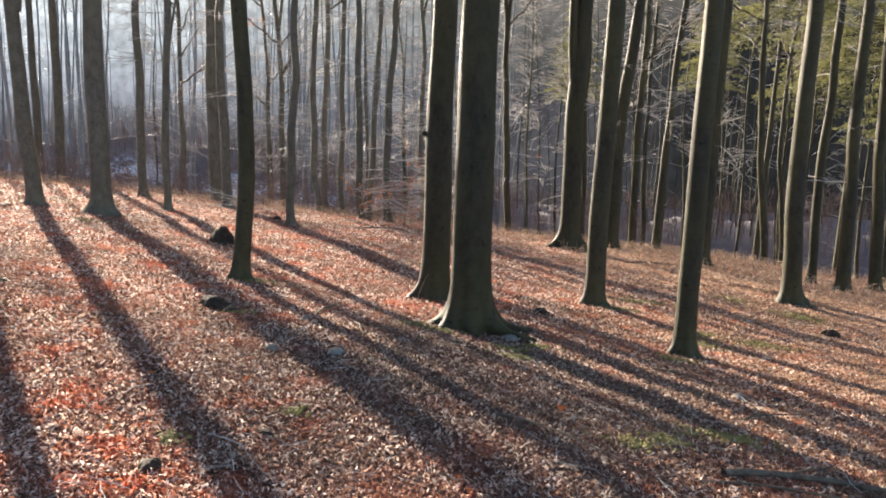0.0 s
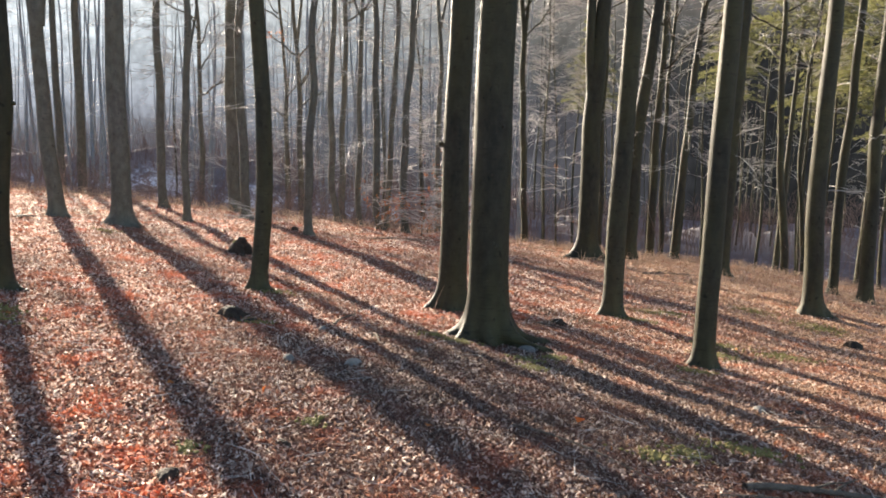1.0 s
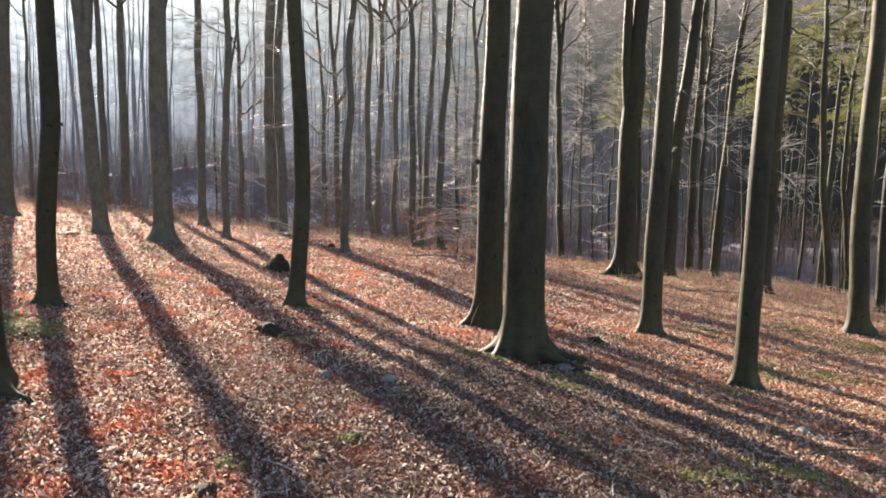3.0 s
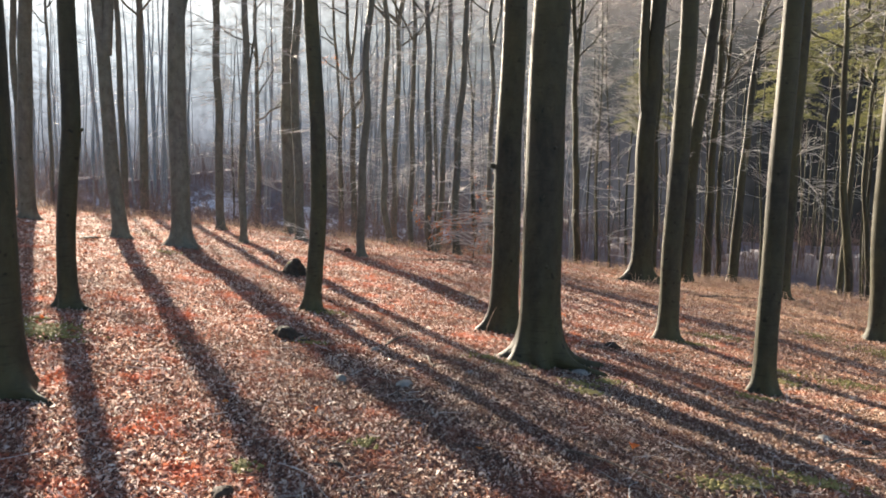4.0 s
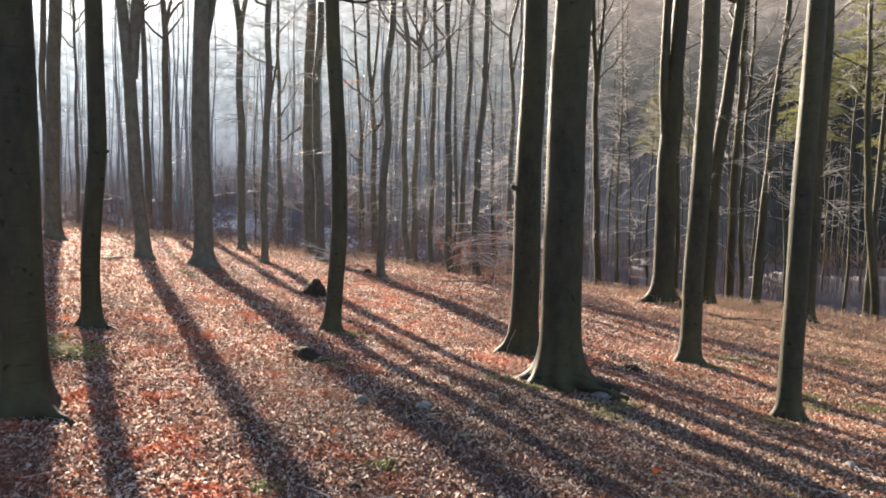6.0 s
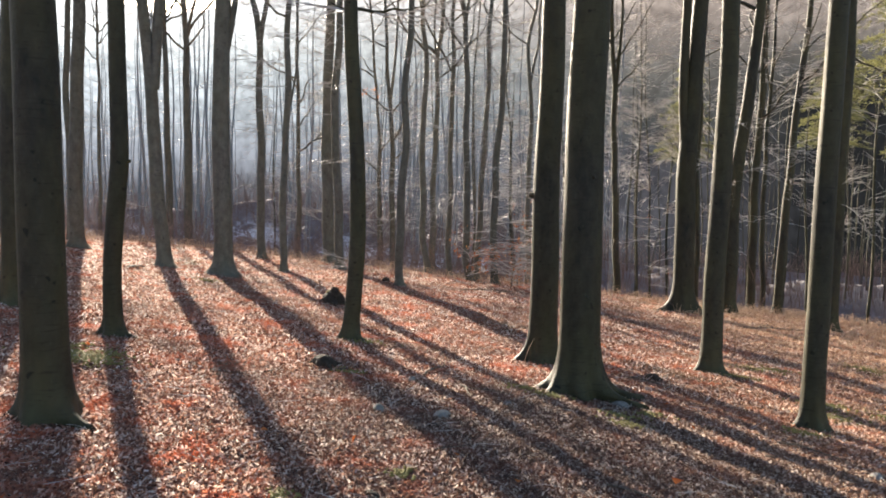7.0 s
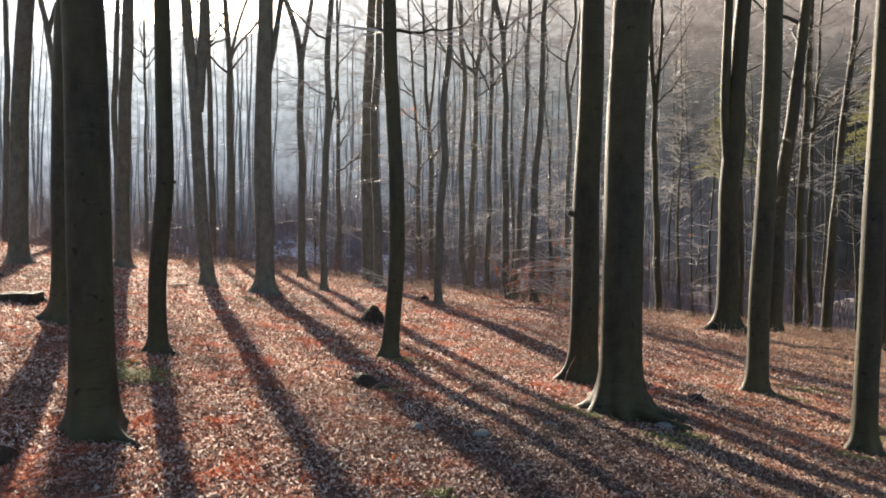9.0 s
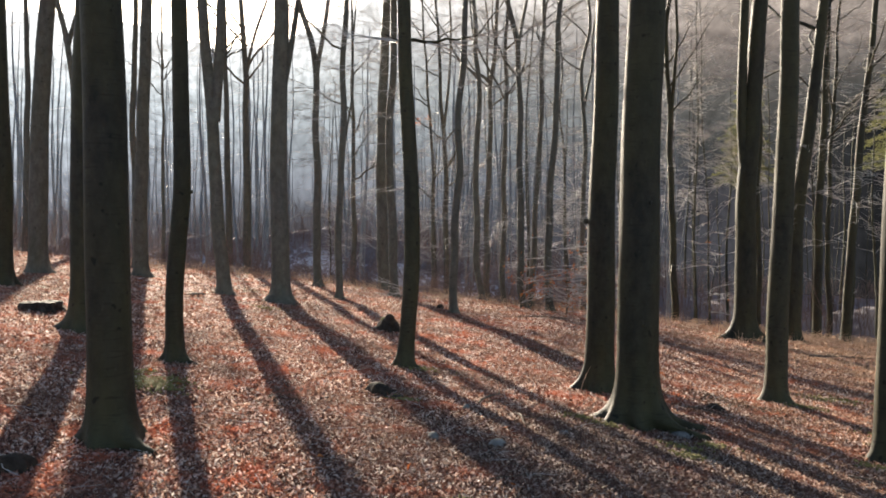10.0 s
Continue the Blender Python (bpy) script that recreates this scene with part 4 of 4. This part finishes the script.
stick((-0.15, 8.9), (-0.02, 8.6), 0.008, 0.02, 0, "thin stick leaning at a beech foot")
stick((0.9, 9.2), (1.35, 8.8), 0.012, 0.03, 2, "small broken stick beside a stump")
stick((2.0, 6.9), (2.5, 6.6), 0.010, 0.03, 1, "thin dry stick on the mossy slope")
stick((-0.75, 5.0), (-0.45, 5.25), 0.006, 0.02, 1, "thin pale twig on leaves")
stick((2.3, 5.4), (3.1, 5.9), 0.008, 0.05, 2, "dry twig in the shade of the slope")
stick((-2.0, 17.1), (-0.6, 18.2), 0.015, 0.05, 4, "dry stick near the brow")
stick((4.2, 17.0), (6.0, 18.0), 0.02, 0.06, 5, "dry stick in tangled grass on the brow")


def loose_twigs():
    """Thin bleached twigs and single bright leaves strewn over the litter."""
    rng = np.random.default_rng(61)
    t = Tubes(4)
    for q in range(620):
        az, d = rng.uniform(radians(-50), radians(38)), 2.6 + 11 * rng.random() ** 1.2
        x, y = d * math.sin(az), d * math.cos(az)
        ln, a = rng.uniform(0.06, 0.30), rng.uniform(0, 6.28)
        w = np.array([math.cos(a), math.sin(a)]) * ln
        p = np.array([x, y]) + np.outer([0, 0.35, 0.7, 1.0], w) + rng.normal(0, 0.02, (4, 2)) * ln * 3
        lift = np.array([0.0, 0.4, 0.8, 1.0]) * rng.choice([0.0, 0.02, 0.08])
        t.add(np.column_stack([p, height(p[:, 0], p[:, 1]) + 0.026 + lift]), rng.uniform(0.0015, 0.0034) * np.array([1, 0.9, 0.75, 0.4]))
    tagged(new("loose_twigs", t.mesh("loose_twigs", TWIG)), "thin bleached twigs strewn over the leaves", "twigs", kind="stuff")
    n = 90
    az, d = rng.uniform(radians(-45), radians(38), n), 2.8 + 9 * rng.random(n)
    x, y = d * np.sin(az), d * np.cos(az)
    me = scatter_leaves("bright_leaves", np.column_stack([x, y, height(x, y) + 0.03]), 0.25, np.full(n, 0.065), RED_LEAF, rng)
    tagged(new("bright_leaves", me), "single bright orange leaves on top of the litter", "leaves", kind="stuff")


loose_twigs()


def standing_stem(x, y, h, lean):
    """A dry stalk that stands up out of the leaves."""
    t = Tubes(5)
    s = np.linspace(0, 1, 7)
    t.add(np.stack([lean * s ** 1.6, 0.3 * lean * np.sin(s * 3), h * s - 0.02], 1), 0.0035 * (1 - 0.6 * s))
    tagged(put(new("dry_stalk", t.mesh("dry_stalk", STRAW)), x, y), "thin pale dry stalk standing in leaves", "stalk", "dry stalks")


for x, y, h, lean in ((2.55, 4.55, 0.30, 0.06), (2.75, 4.8, 0.22, 0.08), (1.35, 5.9, 0.14, -0.03), (1.2, 5.6, 0.12, -0.05), (2.0, 5.6, 0.15, 0.05), (-0.3, 9.15, 0.35, 0.12), (2.7, 6.3, 0.16, 0.06), (-1.35, 4.9, 0.12, -0.05), (3.0, 5.6, 0.18, 0.07), (-0.55, 4.8, 0.10, 0.05)):
    standing_stem(x, y, h, lean)


def dry_grass():
    """Bent dry grass and bramble stems along the brow."""
    rng = np.random.default_rng(41)
    t = Tubes(3)
    for q in range(7000):
        if q % 2:
            x, y = rng.uniform(3.0, 13.0), rng.uniform(14.0, 26)
            if y > crest(x) + 3.0:
                continue
        else:
            x = rng.uniform(-14, 13)
            y = float(crest(x)) + rng.uniform(-1.2, 2.5)
        z = float(height(x, y))
        h, a = rng.uniform(0.10, 0.34), rng.uniform(0, 6.28)
        bend = rng.uniform(0.1, 0.35)
        p0 = np.array([x, y, z - 0.02])
        d = np.array([math.cos(a), math.sin(a), 0])
        t.add([p0, p0 + d * bend * 0.3 + np.array([0, 0, h * 0.75]), p0 + d * bend + np.array([0, 0, h * rng.uniform(0.5, 1.0)])], [0.0045, 0.004, 0.0018])
    tagged(new("dry_grass", t.mesh("dry_grass", STRAW)), "tangled dry grass along the brow", "grass", kind="stuff")


dry_grass()


def undergrowth():
    """Leafless brushwood down the slope beyond the brow and on the valley's floor."""
    rng = np.random.default_rng(43)
    t = Tubes(3)
    for q in range(7600):
        az, d = rng.uniform(radians(-54), radians(38)), (rng.uniform(24, 50) if q % 3 == 0 else rng.uniform(53.5, 57.5))
        x, y = d * math.sin(az), d * math.cos(az)
        if y < crest(x) + 1.5:
            continue
        p = np.array([x, y, float(height(x, y)) - 0.05])
        h = rng.uniform(0.6, 2.2) if d < 50 else rng.uniform(0.8, 3.0)
        w = rng.normal(0, 0.22, 2) * h
        m = p + np.array([w[0] * 0.4, w[1] * 0.4, h * 0.6])
        e = p + np.array([w[0], w[1], h])
        r = rng.uniform(0.008, 0.018)
        t.add([p, m, e], [r, r * 0.7, r * 0.3])
        for k in range(3):
            o = m + (e - m) * rng.random()
            t.add([o, o + np.array([*rng.normal(0, 0.25, 2), rng.uniform(0.1, 0.5)]) * h * 0.5], [r * 0.5, r * 0.25])
    for q in range(2600):           # thicker just below the brow, towards the sun
        x = rng.uniform(-22, 1.5)
        y = float(crest(x)) + rng.uniform(2.5, 9.0)
        p = np.array([x, y, float(height(x, y)) - 0.05])
        h = rng.uniform(0.5, 1.35) + 0.09 * (y - float(crest(x)))
        w = rng.normal(0, 0.28, 2) * h
        e = p + np.array([w[0], w[1], h])
        m = p + (e - p) * 0.55 + np.array([*rng.normal(0, 0.06, 2), 0.08 * h])
        t.add([p, m, e], [0.009, 0.006, 0.003])
        for k in range(4):
            o = m + (e - m) * rng.uniform(-0.3, 1)
            t.add([o, o + np.array([*rng.normal(0, 0.35, 2), rng.uniform(-0.1, 0.45)]) * h * 0.5], [0.005, 0.0025])
    tagged(new("undergrowth", t.mesh("undergrowth", BRUSH)), "leafless purple-brown brushwood in the valley", "bushes", kind="stuff")


BRUSH = plain_material("brushwood", (0.12, 0.082, 0.068), (0.25, 0.175, 0.15), 2.0)
undergrowth()


def leafy_shrub(x, y, h, n, leafy, label):
    """A beech sapling that has kept some of its rusty leaves."""
    rng = np.random.default_rng(int(abs(x * 100 + y * 7)))
    ob = new("beech_sapling")
    z = float(height(x, y))
    ob.location = (x, y, z)
    t, tw, ends = Tubes(6), Tubes(3), []
    s = np.linspace(0, 1, 8)
    px = 0.15 * h * s ** 2
    t.add(np.stack([px, 0 * s, h * s - 0.03], 1), 0.02 * (1 - 0.8 * s))
    for q in range(n):
        hh = rng.uniform(0.1, 1.0)
        spray(rng, tw, np.array([np.interp(hh, s, px), 0, h * hh]), rng.uniform(0, 6.28), rng.uniform(0, 0.6), rng.uniform(0.4, 1.2), 0.010, 1.5, (ends, leafy))
    child("stem", t.mesh("stem", BARK), ob)
    tagged(child("crown", tw.mesh("crown", TWIG), ob), kind="stuff")
    if ends:
        e = np.repeat(np.array(ends), 3, 0) + rng.normal(0, 0.03, (len(ends) * 3, 3))
        tagged(child("leaves", scatter_leaves("leaves", e, 0.7, np.full(len(e), 0.075), RED_LEAF, rng), ob, "rusty leaves that stayed on"), kind="stuff")
    tagged(ob, label, "sapling", "beech saplings")


leafy_shrub(-2.2, 19.6, 0.8, 10, 0.85, "small beech sapling with orange leaves")
leafy_shrub(-0.9, 20.2, 1.6, 20, 0.22, "twiggy beech sapling with few orange leaves")
leafy_shrub(-0.5, 19.6, 1.3, 22, 0.20, "twiggy beech sapling by the brow")
leafy_shrub(-1.0, 19.2, 0.9, 16, 0.40, "low beech sapling with rusty leaves")
leafy_shrub(-0.1, 20.3, 1.2, 18, 0.22, "leaning twiggy beech sapling")
leafy_shrub(2.9, 23.2, 3.0, 16, 0.06, "tall thin beech sapling below the brow")
leafy_shrub(-4.6, 17.0, 0.4, 5, 0.0, "low bare beech sapling")


def kept_leaves(start, az, length, n, label):
    """One bough far up that still carries red leaves."""
    rng = np.random.default_rng(int(100 * start[2] + 10 * length))
    ob = new("leafy_bough")
    ob.location = start
    tw, ends = Tubes(4), []
    spray(rng, tw, np.zeros(3), az, 0.05, length, 0.012, 1.6, (ends, 1.0))
    child("wood", tw.mesh("wood", TWIG), ob)
    if not n:
        return tagged(ob, label, "bough")
    e = np.repeat(np.array(ends), n, 0)
    e = e + rng.normal(0, 0.05, e.shape)
    child("leaves", scatter_leaves("leaves", e, 0.6, np.full(len(e), 0.085), RED_LEAF, rng), ob, "red dry leaves")
    tagged(ob, label, "bough")


for hh, way, ln, n in ((2.35, 0.15, 1.1, 0), (1.95, -0.25, 1.3, 0), (1.5, 0.3, 0.8, 1), (1.42, 3.0, 0.6, 1), (1.05, 0.0, 1.5, 1), (0.86, 3.3, 0.9, 1), (0.55, -0.2, 1.3, 2), (0.32, 0.25, 1.4, 1), (0.62, 3.0, 0.6, 1)):
    kept_leaves((-1.57 + 0.08 * math.cos(way), 20.05, hh), way, ln, n, "low beech bough with a few orange leaves" if n else "low bare beech bough in the sun")
kept_leaves((-5.96, 26.96, 5.45), 2.9, 0.9, 6, "beech bough with a tuft of red leaves")


def conifer(x, y, tall, reach, low, rng):
    """A conifer across the valley: stem, drooping boughs and tufts of needles."""
    z = float(height(x, y))
    tree = new("conifer")
    tree.location = (x, y, z)
    t = Tubes(8)
    h = np.linspace(-0.3, tall, 8)
    t.add(np.stack([0.03 * h, 0 * h, h], 1), 0.16 * (1 - 0.85 * np.linspace(0, 1, 8)))
    child("stem", t.mesh("stem", BARK), tree)
    boughs = Tubes(4)
    centre, way = [], []
    for q in range(int(tall * 8)):
        hh = rng.uniform(low, tall)
        ln = reach * (1.08 - (hh - low) / (tall - low + 0.1)) * rng.uniform(0.6, 1.15) + 0.2
        a = rng.uniform(0, 6.28)
        d = np.array([math.cos(a), math.sin(a), 0])
        s = np.linspace(0, 1, 5)
        p = np.array([0.03 * hh, 0, hh]) + ln * s[:, None] * d
        p[:, 2] += ln * (0.15 * s - 0.3 * s ** 2)
        boughs.add(p, 0.022 * (1 - 0.8 * s))
        for k in range(int(16 * ln)):
            u = rng.uniform(0.2, 1.0)
            c = np.array([np.interp(u, s, p[:, w]) for w in range(3)])
            side = np.array([-d[1], d[0], 0]) * rng.normal(0, 0.28 * (1.1 - u) * ln + 0.08)
            centre.append(c + side + np.array([0, 0, rng.normal(0, 0.04)]))
            way.append(d * 0.7 + side + np.array([0, 0, rng.uniform(-0.3, 0.15)]))
    tagged(child("branchwood", boughs.mesh("branchwood", BARK), tree), kind="stuff")
    c, w = np.array(centre), np.array(way)
    w /= np.linalg.norm(w, axis=1)[:, None]
    n = len(c)
    c, w = np.repeat(c, 7, 0), np.repeat(w, 7, 0) + rng.normal(0, 0.55, (n * 7, 3))
    w /= np.linalg.norm(w, axis=1)[:, None]
    side = np.cross(w, rng.normal(0, 1, w.shape))
    side /= np.linalg.norm(side, axis=1)[:, None] + 1e-6
    ln = rng.uniform(0.10, 0.24, (len(c), 1))
    v = np.stack([c - side * 0.012, c + w * ln, c + side * 0.012], 1).reshape(-1, 3)
    f = np.arange(len(c) * 3).reshape(-1, 3)
    tagged(child("needles", quads("needles", v, f, NEEDLE, False), tree), kind="stuff")
    tagged(tree, "green conifer on the far side of the valley", "tree", "conifers")


crng = np.random.default_rng(51)
for az, d, tall, reach, low in ((22.5, 33, 19, 3.0, 11.5), (27.5, 37, 20, 3.0, 13.0), (31, 41, 20, 3.2, 11), (25, 47, 20, 3.0, 11), (34, 35, 18, 2.8, 9), (18.5, 54, 19, 2.4, 10), (9.0, 55, 18, 2.0, 9)):
    a = radians(az)
    conifer(d * math.sin(a), d * math.cos(a), tall, reach, low, crng)
